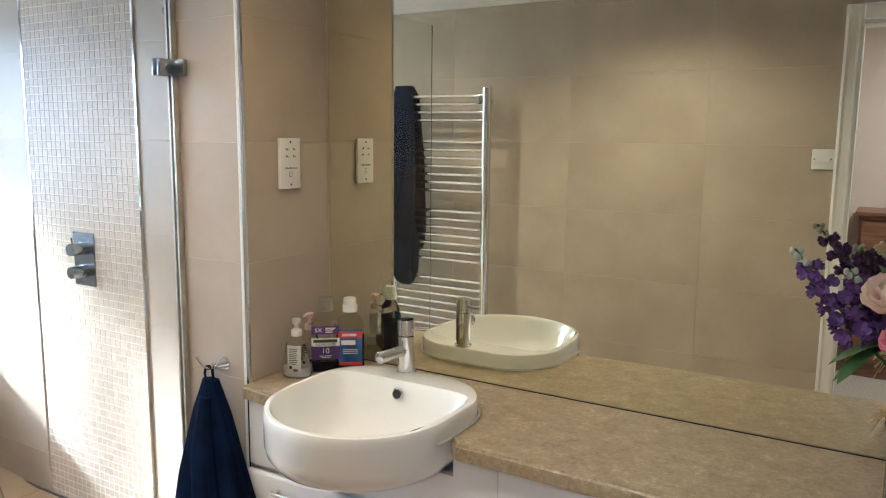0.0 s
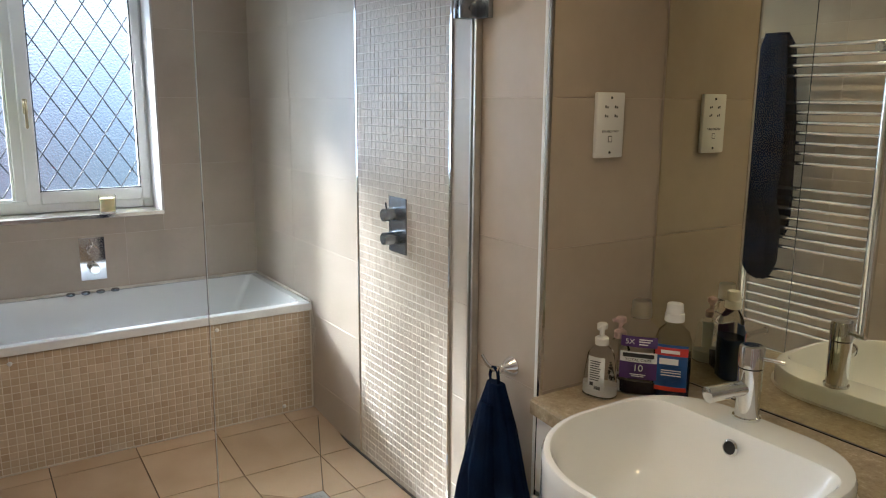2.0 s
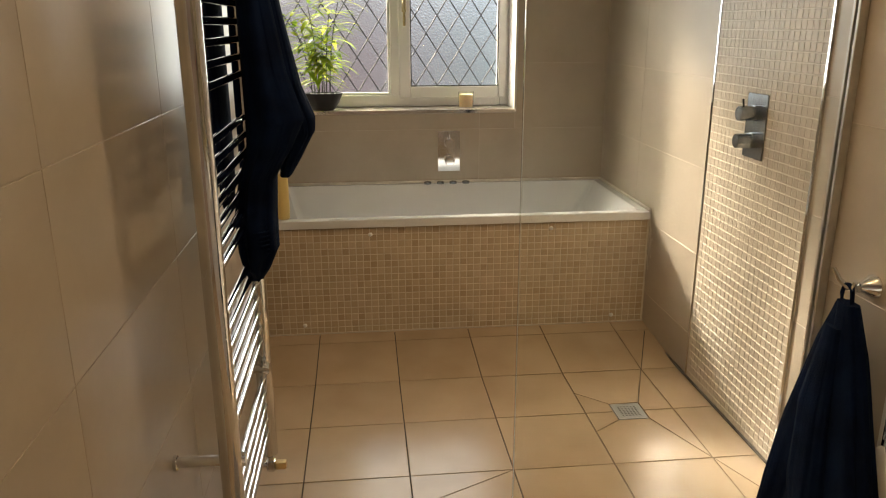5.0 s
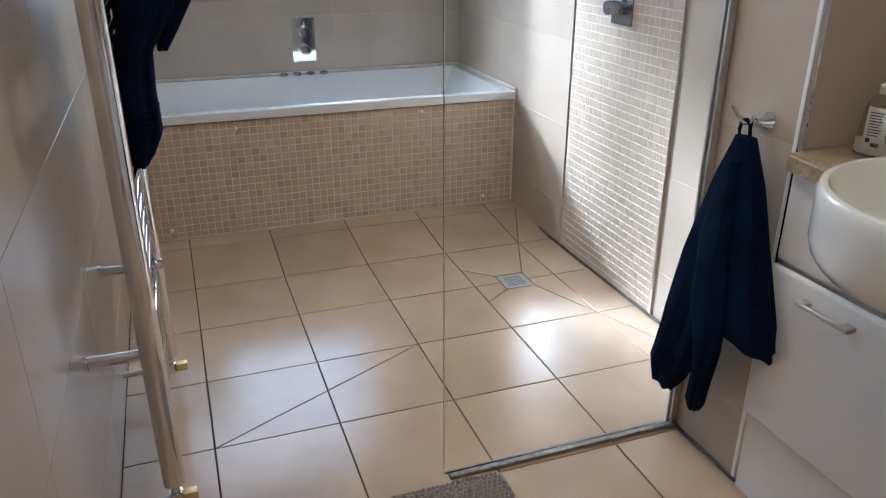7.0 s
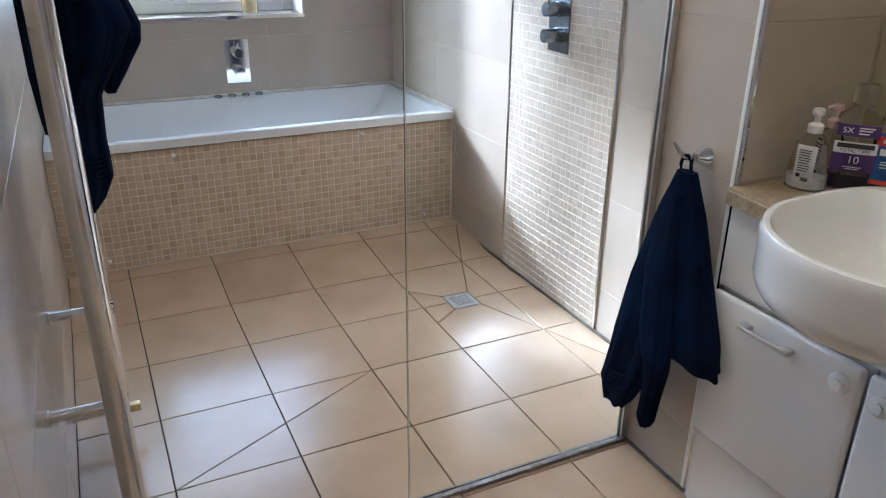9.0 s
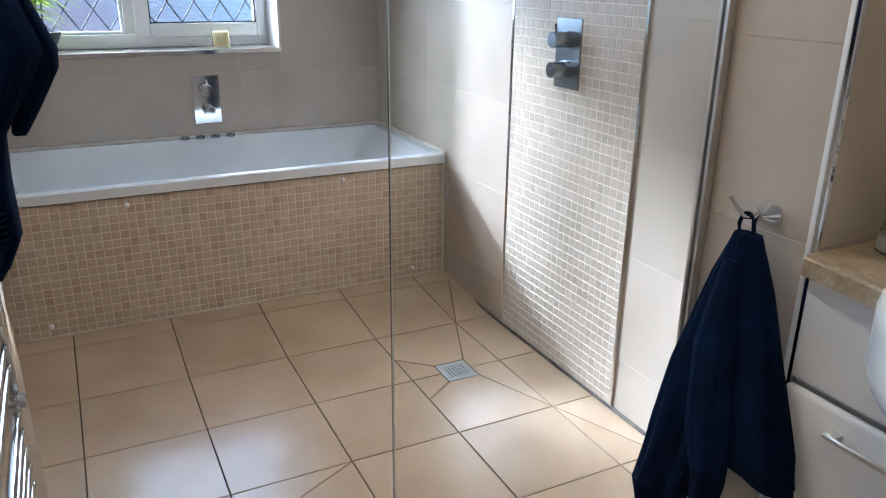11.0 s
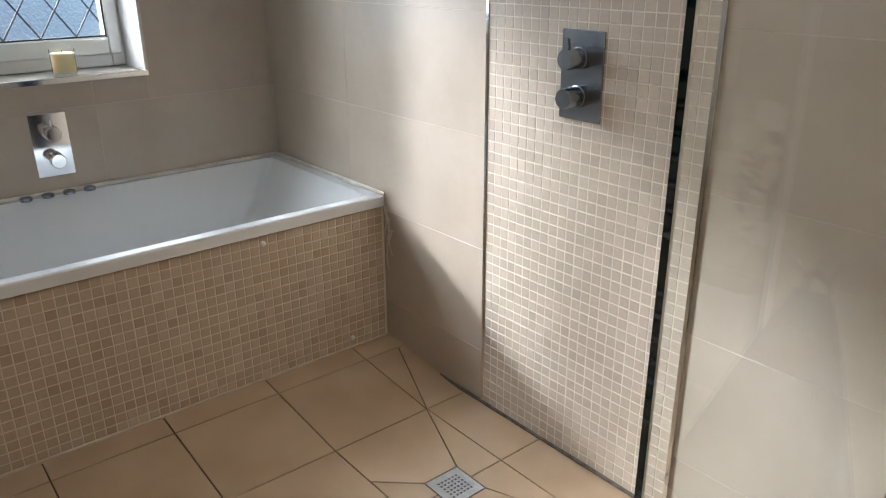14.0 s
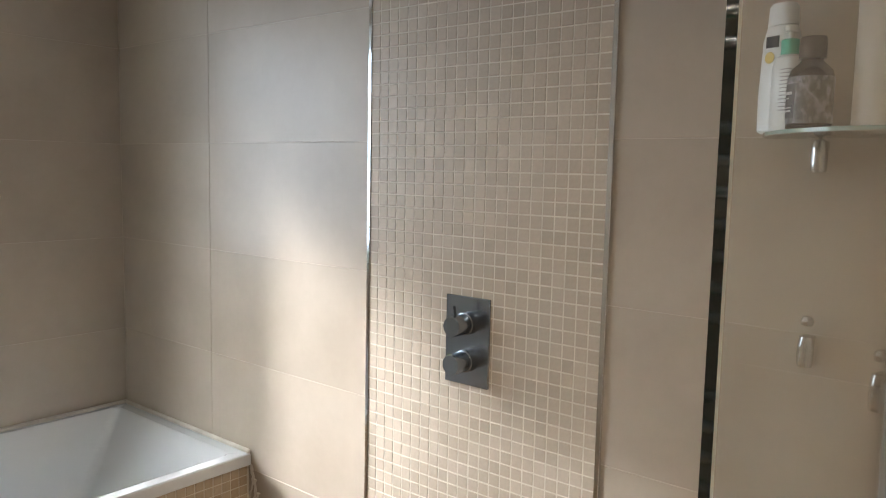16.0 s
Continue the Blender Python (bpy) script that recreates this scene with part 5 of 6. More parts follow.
def mouthwash_blue():
    e = thing("mouthwash_bottle", "blue mouthwash bottle with a white cap and red-blue label", "bottle")
    e.matrix_world = pose(-1.312, 1.732, CT, 0, 0, 36) @ Matrix.Diagonal((1.15, 1.0, 1.06, 1))
    part("bottle", flat_loft([(0.030, 0.022, 0), (0.036, 0.027, 0.004), (0.037, 0.028, 0.06), (0.036, 0.027, 0.125), (0.030, 0.024, 0.146), (0.019, 0.018, 0.158), (0.015, 0.015, 0.163), (0.015, 0.015, 0.170)], 1, 1, Matrix()), BOTTLE_CLEAR, e)
    part("liquid", flat_loft([(0.028, 0.020, 0.003), (0.034, 0.025, 0.006), (0.035, 0.026, 0.06), (0.0345, 0.0255, 0.10), (0.0345, 0.0255, 0.101)], 1, 1, Matrix()), simple("deep_blue_liquid", (0.008, 0.018, 0.06), 0.1, vary=0.05), e)
    b = bmesh.new()
    lathe(b, [(0.0165, 0.168), (0.0190, 0.169), (0.0190, 0.186), (0.0170, 0.188), (0.0160, 0.205), (0.0145, 0.208), (0, 0.208)], 28)
    part("cap", b, GLOSS_WHITE, e, "white ribbed cap")
    lab = part("label", label_patch(0.031, 0.020, 0.122, 0.0235, Matrix()), simple("blue_label", (0.02, 0.09, 0.30), 0.35, vary=0.2, scale=30), e, "blue and red label")
    part("red_flash", label_patch(0.0312, 0.098, 0.116, 0.0240, Matrix()), simple("red_ink", (0.55, 0.03, 0.03), 0.4, vary=0.05), lab)
    part("red_foot", label_patch(0.0312, 0.020, 0.029, 0.0240, Matrix()), simple("red_ink_foot", (0.50, 0.04, 0.02), 0.4, vary=0.05), lab)
    b = bmesh.new()
    box(b, -0.020, 0.016, -0.0290, -0.0282, 0.1035, 0.1105)
    box(b, -0.022, 0.014, -0.0290, -0.0282, 0.079, 0.092)
    for z in (0.066, 0.061, 0.055):
        box(b, -0.018, 0.020, -0.0290, -0.0282, z - 0.001, z + 0.001)
    part("print_bar", b, INK_WHITE, lab, smooth=False)

def soap_pump(x, y, turn, label, body_mat, pump_mat, back_label):
    e = thing("soap_dispenser", label, "soap dispenser", "soap dispensers")
    e.matrix_world = pose(x, y, CT, 0, 0, turn)
    part("bottle", flat_loft([(0.034, 0.022, 0), (0.040, 0.027, 0.004), (0.040, 0.027, 0.03), (0.034, 0.024, 0.075), (0.030, 0.022, 0.10), (0.020, 0.017, 0.115), (0.012, 0.012, 0.121), (0.012, 0.012, 0.126)], 1, 1, Matrix(), power=0.85), body_mat, e)
    part("liquid", flat_loft([(0.032, 0.020, 0.003), (0.038, 0.025, 0.006), (0.038, 0.025, 0.030), (0.038, 0.025, 0.031)], 1, 1, Matrix(), power=0.85), simple("pale_soap", (0.72, 0.72, 0.70), 0.3, vary=0.03), e)
    b = bmesh.new()
    lathe(b, [(0.0145, 0.122), (0.0155, 0.124), (0.0155, 0.138), (0.010, 0.142), (0.006, 0.144), (0.006, 0.158), (0.012, 0.160), (0.012, 0.170), (0.009, 0.173), (0, 0.173)], 22)
    sweep(b, [(0, 0, 0.166), (0, -0.012, 0.166), (0, -0.020, 0.163)], [0.0055, 0.005, 0.004], 10)
    part("pump", b, pump_mat, e)
    lab = part("label", label_patch(0.020, 0.018, 0.098, 0.0225, Matrix()), simple("white_label", (0.78, 0.78, 0.76), 0.4, vary=0.03), e, "white printed back label")
    b = bmesh.new()
    for k in range(9):
        z = 0.088 - 0.0055 * k
        box(b, -0.013, 0.012 - 0.002 * (k % 3), -0.0276, -0.0264, z - 0.0008, z + 0.0008)
    for k in range(7):
        box(b, -0.002 + 0.0022 * k, -0.0008 + 0.0022 * k, -0.0276, -0.0264, 0.022, 0.030)
    box(b, -0.013, -0.005, -0.0276, -0.0264, 0.030, 0.038)
    part("print_bar", b, INK_DARK, lab, smooth=False)

def shower_bottles(z):
    WH = simple("white_bottle_plastic", (0.78, 0.78, 0.76), 0.3, vary=0.03)
    e = thing("shampoo_bottle", "tall white shampoo bottle on the glass corner shelf", "bottle")
    e.matrix_world = pose(-1.966, 1.724, z, 0, 0, -25)
    part("bottle", flat_loft([(0.028, 0.018, 0), (0.033, 0.022, 0.004), (0.034, 0.023, 0.06), (0.030, 0.021, 0.15), (0.024, 0.018, 0.172), (0.022, 0.017, 0.174)], 1, 1, Matrix()), WH, e)
    part("cap", flat_loft([(0.0235, 0.0175, 0.1745), (0.024, 0.018, 0.176), (0.022, 0.017, 0.205), (0.018, 0.014, 0.210)], 1, 1, Matrix()), WH, e)
    b = bmesh.new()
    for k in range(12):
        box(b, -0.012 + 0.002 * k, -0.0108 + 0.002 * k, -0.0232, -0.0205, 0.138, 0.156)
    part("barcode", b, INK_DARK, e, smooth=False)
    b = bmesh.new()
    lathe(b, [(0, 0.001), (0.009, 0.0008), (0.0095, 0)], 16, Matrix.Translation((-0.004, -0.0226, 0.122)) @ pose(0, 0, 0, 90, 0, 0))
    part("emblem", b, simple("yellow_ink", (0.65, 0.45, 0.05), 0.4, vary=0.05), e)
    e = thing("lotion_bottle", "white pump bottle with a green collar on the corner shelf", "bottle")
    e.matrix_world = pose(-1.944, 1.690, z, 0, 0, -25)
    part("bottle", flat_loft([(0.022, 0.016, 0), (0.026, 0.019, 0.004), (0.026, 0.019, 0.10), (0.022, 0.017, 0.117), (0.012, 0.011, 0.122), (0.011, 0.011, 0.124)], 1, 1, Matrix()), WH, e)
    part("collar", lathe(bmesh.new(), [(0.0125, 0.122), (0.014, 0.123), (0.014, 0.144), (0.012, 0.146), (0, 0.146)], 22), simple("mint_green_plastic", (0.12, 0.55, 0.38), 0.35, vary=0.05), e)
    b = lathe(bmesh.new(), [(0.005, 0.145), (0.005, 0.158), (0.010, 0.159), (0.010, 0.167), (0, 0.168)], 16)
    part("pump", b, WH, e)
    b = bmesh.new()
    for k in range(12):
        zz = 0.098 - 0.0058 * k
        box(b, 0.0, 0.019, -0.0196, -0.0170, zz - 0.0007, zz + 0.0007)
    part("print_bar", b, simple("grey_print", (0.3, 0.3, 0.3), 0.5), e, smooth=False)
    e = thing("body_wash_bottle", "dark amber body wash bottle with a grey label", "bottle")
    e.matrix_world = pose(-1.902, 1.656, z, 0, 0, -25)
    b = lathe(bmesh.new(), [(0, 0), (0.030, 0), (0.0325, 0.004), (0.0325, 0.080), (0.029, 0.092), (0.018, 0.102), (0.0155, 0.106), (0.0155, 0.112), (0, 0.112)], 32)
    part("bottle", b, simple("dark_amber_plastic", (0.035, 0.022, 0.018), 0.15, vary=0.1, coat=0.5), e)
    b = lathe(bmesh.new(), [(0.015, 0.108), (0.0195, 0.109), (0.0195, 0.138), (0.0175, 0.141), (0, 0.141)], 28)
    part("cap", b, simple("dark_cap", (0.05, 0.04, 0.035), 0.35, vary=0.1), e)
    m, n, l, p = mat("marbled_grey_label")
    t = noise_tex(n, l, 38, 6, 0.6, stretch=(1, 1, 0.6))
    r = ramp(n, [(0.40, (0.05, 0.05, 0.055)), (0.5, (0.32, 0.33, 0.35)), (0.6, (0.10, 0.10, 0.11))])
    l.new(t.outputs["Fac"], r.inputs[0])
    l.new(r.outputs[0], p.inputs["Base Color"])
    p.inputs["Roughness"].default_value = 0.4
    b = lathe(bmesh.new(), [(0.0326, 0.010), (0.0331, 0.0105), (0.0331, 0.080), (0.0326, 0.0805)], 32)
    lab = part("label", b, m, e, "grey marbled label")
    b = bmesh.new()
    pts = [radians(a) for a in range(-150, -89, 10)]
    rows = [[b.verts.new((0.0336 * math.cos(a), 0.0336 * math.sin(a), zz)) for a in pts] for zz in (0.018, 0.070)]
    for i in range(len(pts) - 1):
        b.faces.new((rows[0][i], rows[0][i + 1], rows[1][i + 1], rows[1][i]))
    part("name_panel", b, simple("slate_panel", (0.05, 0.05, 0.065), 0.45, vary=0.06), lab)
    b = bmesh.new()
    for zz, h, k0, k1 in ((0.056, 0.0022, 1, 5), (0.048, 0.0008, 2, 4), (0.034, 0.0008, 2, 5), (0.029, 0.0013, 1, 5)):
        for i in range(k0, k1):
            b.faces.new([b.verts.new((0.0339 * math.cos(pts[j]), 0.0339 * math.sin(pts[j]), zz + d)) for j, d in ((i, -h), (i + 1, -h), (i + 1, h), (i, h))])
    part("print_bar", b, INK_WHITE, lab)
    e = thing("tall_bottle", "tall pale cream shower bottle on the corner shelf", "bottle")
    e.matrix_world = pose(-1.815, 1.668, z, 0, 0, -25)
    part("bottle", flat_loft([(0.026, 0.020, 0), (0.031, 0.024, 0.004), (0.031, 0.024, 0.20), (0.026, 0.021, 0.215), (0.018, 0.016, 0.22)], 1, 1, Matrix()), simple("cream_bottle", (0.68, 0.62, 0.52), 0.3, vary=0.04), e)
    part("cap", lathe(bmesh.new(), [(0.016, 0.2205), (0.018, 0.222), (0.018, 0.245), (0, 0.247)], 20), WH, e)

# ---- window sill ----
def plant():
    p = thing("potted_bamboo", "small potted bamboo with yellow-green leaves on the window sill", "plant")
    px, py, pz = -4.275, 0.300, WZ0 + 0.010
    b = flat_loft([(0.048, 0.048, 0), (0.052, 0.060, 0.004), (0.060, 0.084, 0.040), (0.064, 0.102, 0.080), (0.064, 0.103, 0.087), (0.058, 0.095, 0.087), (0.054, 0.088, 0.072)], 1, 1, Matrix.Translation((px, py, pz)), power=0.85)
    part("pot", b, simple("matt_black_pot", (0.025, 0.026, 0.028), 0.5, vary=0.2, scale=20), p)
    b = bmesh.new()
    rnd = random.Random(4)
    for k in range(60):
        a, r = rnd.uniform(0, 6.28), rnd.uniform(0, 0.9)
        bmesh.ops.create_icosphere(b, subdivisions=1, radius=rnd.uniform(0.007, 0.012), matrix=Matrix.Translation((px + 0.045 * r * math.cos(a), py + 0.075 * r * math.sin(a), pz + 0.076)))
    part("pebbles", b, simple("pale_pebbles", (0.55, 0.54, 0.50), 0.7, vary=0.2, scale=40), p)
    stems = [(-0.045, -0.075, 0.40), (-0.02, -0.055, 0.36), (0.005, -0.02, 0.46), (-0.01, 0.0, 0.34), (0.01, 0.03, 0.42), (0.0, 0.055, 0.48), (-0.02, -0.03, 0.27), (0.015, 0.015, 0.24)]
    m, n, l, bs = mat("bamboo_leaf")
    oi = n.new("ShaderNodeNewGeometry")
    r = ramp(n, [(0.0, (0.12, 0.22, 0.015)), (0.5, (0.30, 0.42, 0.03)), (1.0, (0.55, 0.58, 0.06))])
    l.new(oi.outputs["Random Per Island"], r.inputs[0])
    l.new(r.outputs[0], bs.inputs["Base Color"])
    bs.inputs["Roughness"].default_value = 0.4
    tr = n.new("ShaderNodeBsdfTranslucent")
    l.new(r.outputs[0], tr.inputs["Color"])
    ms = n.new("ShaderNodeMixShader")
    ms.inputs[0].default_value = 0.6
    l.new(bs.outputs[0], ms.inputs[1])
    l.new(tr.outputs[0], ms.inputs[2])
    l.new(ms.outputs[0], n["Material Output"].inputs["Surface"])
    dark = simple("dark_cane", (0.03, 0.035, 0.02), 0.5, vary=0.3, scale=30)
    leaves = bmesh.new()
    def leaf(base, d, length, w):
        d = d.normalized()
        side = d.cross(Vector((0, 0, 1))).normalized()
        up = side.cross(d)
        prev = None
        for k in range(6):
            s = k / 5
            c = base + d * length * s - Vector((0, 0, 1)) * length * 0.45 * s * s
            hw = w * math.sin(math.pi * min(1, 0.12 + 0.88 * s) ** 0.8) * 0.5
            row = (leaves.verts.new(c - side * hw + up * 0.0015), leaves.verts.new(c - up * 0.0005), leaves.verts.new(c + side * hw + up * 0.0015))
            if prev:
                leaves.faces.new((prev[0], prev[1], row[1], row[0]))
                leaves.faces.new((prev[1], prev[2], row[2], row[1]))
            prev = row
    for i, (dx, dy, h) in enumerate(stems):
        lean = Vector((rnd.uniform(-0.01, 0.04), dy * 0.9 + rnd.uniform(-0.03, 0.03), 0))
        pts = [Vector((px + dx * 0.6, py + dy * 0.7, pz + 0.05)) + lean * (s * s) + Vector((0, 0, h * s)) for s in [k / 8 for k in range(9)]]
        part("cane", sweep(bmesh.new(), pts, [0.0036 - 0.0002 * k for k in range(9)], 8), dark, p)
        for k in range(3, 9):
            for q in range(rnd.randint(5, 7)):
                a = rnd.uniform(0, 6.28)
                d = Vector((0.55 * math.cos(a) + 0.1, math.sin(a), rnd.uniform(-0.1, 0.6)))
                tip = pts[k] + d.normalized() * rnd.uniform(0.005, 0.045)
                if tip.x < -4.375:
                    continue
                ln = rnd.uniform(0.06, 0.125)
                if tip.x + d.normalized().x * ln < -4.385:
                    d.x = abs(d.x)
                leaf(tip, d, ln, rnd.uniform(0.020, 0.030))
    part("leaves", leaves, m, p)

def candle():
    c = thing("candle", "pale yellow candle in a glass tumbler on the sill", "candle")
    m = Matrix.Translation((-4.258, 1.042, WZ0 + 0.010))
    b = lathe(bmesh.new(), [(0, 0), (0.035, 0), (0.038, 0.004), (0.040, 0.088), (0.0375, 0.088), (0.0355, 0.010), (0, 0.008)], 32, m)
    part("tumbler", b, glass_mat("pale_yellow_glass", (1.0, 0.985, 0.92), 0.08, 1.2), c)
    w, n, l, p = mat("candle_wax")
    p.inputs["Base Color"].default_value = (0.86, 0.76, 0.48, 1)
    p.inputs["Roughness"].default_value = 0.5
    p.inputs["Subsurface Weight"].default_value = 0.4
    p.inputs["Subsurface Radius"].default_value = (0.02, 0.01, 0.005)
    b = lathe(bmesh.new(), [(0, 0.0095), (0.035, 0.0105), (0.0368, 0.074), (0.030, 0.076), (0, 0.075)], 28, m)
    part("wax", b, w, c)
    part("wick", tube(bmesh.new(), m @ Vector((0, 0, 0.074)), m @ Vector((0.001, 0, 0.084)), 0.001, seg=6), RUBBER, c)

def bath_bottle():
    e = thing("bubble_bath_bottle", "pale yellow bubble bath bottle on the bath rim", "bottle")
    e.matrix_world = pose(-3.505, 0.148, RIM, 0, 0, 20)
    part("bottle", flat_loft([(0.026, 0.022, 0), (0.031, 0.026, 0.004), (0.032, 0.027, 0.06), (0.031, 0.026, 0.17), (0.026, 0.022, 0.19), (0.016, 0.015, 0.198)], 1, 1, Matrix()), simple("yellow_bottle", (0.66, 0.50, 0.20), 0.3, vary=0.06), e)
    part("cap", lathe(bmesh.new(), [(0.015, 0.1985), (0.0175, 0.200), (0.0175, 0.225), (0.015, 0.228), (0, 0.228)], 22), GLOSS_WHITE, e)
    part("label", label_patch(0.022, 0.05, 0.15, 0.0225, Matrix()), simple("cream_label", (0.74, 0.66, 0.46), 0.5, vary=0.05), e)

# ---- flowers on the worktop ----
def petals(bm, c, n, r, w, tilt, rnd, cup=0.5, axis=Vector((0, -0.4, 1))):
    q = axis.normalized().to_track_quat("Z", "Y").to_matrix()
    for k in range(n):
        a = 6.283 * k / n + rnd.uniform(-0.2, 0.2)
        grid = []
        for i in range(5):
            s = i / 4
            row = []
            for j in range(5):
                u = (j / 4 - 0.5) * 2
                hw = w * (0.35 + 0.65 * math.sin(math.pi * (0.15 + 0.75 * s)))
                rr = r * s * (1 - 0.12 * u * u)
                el = tilt * s + cup * s * s * 0.5
                p = Vector((rr * math.cos(el), u * hw * 0.5, rr * math.sin(el) + 0.15 * w * u * u + 0.002 * math.sin(9 * u + k)))
                p = Matrix.Rotation(a, 3, "Z") @ p
                row.append(bm.verts.new(c + q @ p))
            grid.append(row)
        for i in range(4):
            for j in range(4):
                bm.faces.new((grid[i][j], grid[i][j + 1], grid[i + 1][j + 1], grid[i + 1][j]))

def petal_mat(name, dark, light):
    m, n, l, b = mat(name)
    g = n.new("ShaderNodeNewGeometry")
    r = ramp(n, [(0.0, dark), (1.0, light)])
    l.new(g.outputs["Random Per Island"], r.inputs[0])
    l.new(r.outputs[0], b.inputs["Base Color"])
    b.inputs["Roughness"].default_value = 0.6
    b.inputs["Subsurface Weight"].default_value = 0.15
    b.inputs["Subsurface Radius"].default_value = (0.01, 0.005, 0.005)
    return m

def flowers():
    f = thing("flower_vase", "glass vase of purple stocks and pink roses on the worktop", "vase of flowers")
    f.location.x = -0.070
    vx, vy = 0.185, 1.60
    m = Matrix.Translation((vx, vy, CT))
    b = lathe(bmesh.new(), [(0, 0), (0.040, 0), (0.044, 0.004), (0.045, 0.02), (0.045, 0.15), (0.038, 0.168), (0.038, 0.185), (0.0355, 0.185), (0.0355, 0.168), (0.042, 0.148), (0.042, 0.012), (0, 0.010)], 36, m)
    part("vase", b, glass_mat("vase_glass", (0.80, 0.86, 0.90), 0.02), f)
    part("water", lathe(bmesh.new(), [(0, 0.0105), (0.0415, 0.0125), (0.0415, 0.10), (0, 0.10)], 28, m), glass_mat("vase_water", (0.75, 0.85, 0.9), 0.0, 1.33), f)
    straw = simple("raffia", (0.50, 0.36, 0.17), 0.8, vary=0.2, scale=60)
    rnd = random.Random(12)
    b = bmesh.new()
    for k in range(9):
        r = 0.040 + 0.0006 * k
        sweep(b, [m @ Vector((r * math.cos(a), r * math.sin(a), 0.170 + 0.002 * k - 0.008 + rnd.uniform(-0.001, 0.001))) for a in [6.283 * i / 20 for i in range(21)]], 0.0014, 5)
    for k in range(14):
        a = rnd.uniform(2.2, 4.6)
        s = m @ Vector((0.042 * math.cos(a), 0.042 * math.sin(a), 0.172))
        d = Vector((math.cos(a), math.sin(a), rnd.uniform(-0.3, 1.0)))
        sweep(b, [s, s + d * 0.02, s + d * 0.04 - Vector((0, 0, rnd.uniform(0.0, 0.05)))], 0.0011, 5)
    part("raffia_tie", b, straw, f, "frayed raffia tie")
    green = simple("stem_green", (0.06, 0.12, 0.03), 0.5, vary=0.2, scale=40)
    purple, pink, peach = petal_mat("purple_petals", (0.05, 0.015, 0.09), (0.16, 0.07, 0.25)), petal_mat("pink_petals", (0.68, 0.20, 0.28), (0.82, 0.42, 0.48)), petal_mat("peach_petals", (0.80, 0.58, 0.45), (0.87, 0.76, 0.63))
    bud = petal_mat("pale_buds", (0.30, 0.34, 0.24), (0.42, 0.42, 0.34))
    top = Vector((vx, vy, CT + 0.18))
    def stem(p):
        p = Vector(p)
        mid = (top + p) / 2 + Vector((0, 0, 0.02))
        part("stem", sweep(bmesh.new(), [top - Vector((0, 0, 0.16)), top, mid, p], 0.0028, 8), green, f)
    # stocks: a spire of small purple florets
    for tip, base in (((-0.045, 1.585, 1.325), (0.085, 1.58, 1.160)), ((0.05, 1.63, 1.285), (0.13, 1.62, 1.17))):
        tip, base = Vector(tip), Vector(base)
        stem(base)
        part("stem", sweep(bmesh.new(), [base, tip], 0.0025, 8), green, f)
        b, bb = bmesh.new(), bmesh.new()
        for k in range(44):
            s = (k + 0.5) / 44
            c = base.lerp(tip, s)
            a = k * 2.4
            rad = 0.028 * (1.15 - 0.75 * s)
            d = Vector((math.cos(a) * 0.8, math.sin(a), 0.5 * math.cos(a * 1.3)))
            cc = c + d * rad
            if s < 0.82:
                petals(b, cc, 5, 0.019 * (1.15 - 0.5 * s), 0.016, 0.35, rnd, axis=d + Vector((0, -0.3, 0.2)))
            else:
                bmesh.ops.create_icosphere(bb, subdivisions=2, radius=0.0055, matrix=Matrix.Translation(c + d * rad * 0.8) @ Matrix.Diagonal((1, 1, 1.4, 1)))
        part("purple_spire", b, purple, f, "purple stock florets")
        part("buds", bb, bud, f)
    def rose(c, r, mt, label):
        stem(c)
        b = bmesh.new()
        c = Vector(c)
        for ring, (n, rr, tilt) in enumerate(((4, 0.35, 1.35), (5, 0.55, 1.15), (6, 0.75, 0.85), (7, 0.95, 0.5), (8, 1.05, 0.12))):
            petals(b, c - Vector((0, 0, 0.003 * ring)), n, r * rr, r * 0.95 * rr, tilt, rnd, 0.8, Vector((-0.35, -0.75, 0.75)))
        part("bloom", b, mt, f, label)
    rose((0.125, 1.565, 1.258), 0.052, peach, "peach bloom")
    rose((0.215, 1.56, 1.285), 0.058, peach, "peach bloom")
    rose((0.155, 1.525, 1.185), 0.046, pink, "pink rose")
    rose((0.255, 1.55, 1.20), 0.055, pink, "pink rose")
    b = bmesh.new()
    def big_leaf(base, d, length, w):
        base, d = Vector(base), Vector(d).normalized()
        side = d.cross(Vector((0, 0, 1))).normalized()
        prev = None
        for k in range(9):
            s = k / 8
            c = base + d * length * s - Vector((0, 0, 1)) * 0.25 * length * s * s
            hw = 0.5 * w * math.sin(math.pi * min(1, 0.08 + 0.92 * s)) ** 0.8 + 0.0004
            row = (b.verts.new(c - side * hw + Vector((0, 0, 0.2 * hw))), b.verts.new(c), b.verts.new(c + side * hw + Vector((0, 0, 0.2 * hw))))
            if prev:
                b.faces.new((prev[0], prev[1], row[1], row[0]))
                b.faces.new((prev[1], prev[2], row[2], row[1]))
            prev = row
    for base, d, ln, w in (((0.13, 1.57, 1.17), (-1, -0.4, -0.25), 0.11, 0.034), ((0.12, 1.56, 1.16), (-0.9, -0.5, -0.5), 0.10, 0.032), ((0.13, 1.58, 1.18), (-1, -0.2, 0.1), 0.10, 0.030), ((0.10, 1.56, 1.15), (-0.6, -0.8, -0.4), 0.09, 0.03), ((0.14, 1.60, 1.24), (-0.5, 0.2, 1.0), 0.10, 0.03), ((0.2, 1.54, 1.14), (0.5, -0.8, -0.2), 0.10, 0.03)):
        big_leaf(base, d, ln, w)
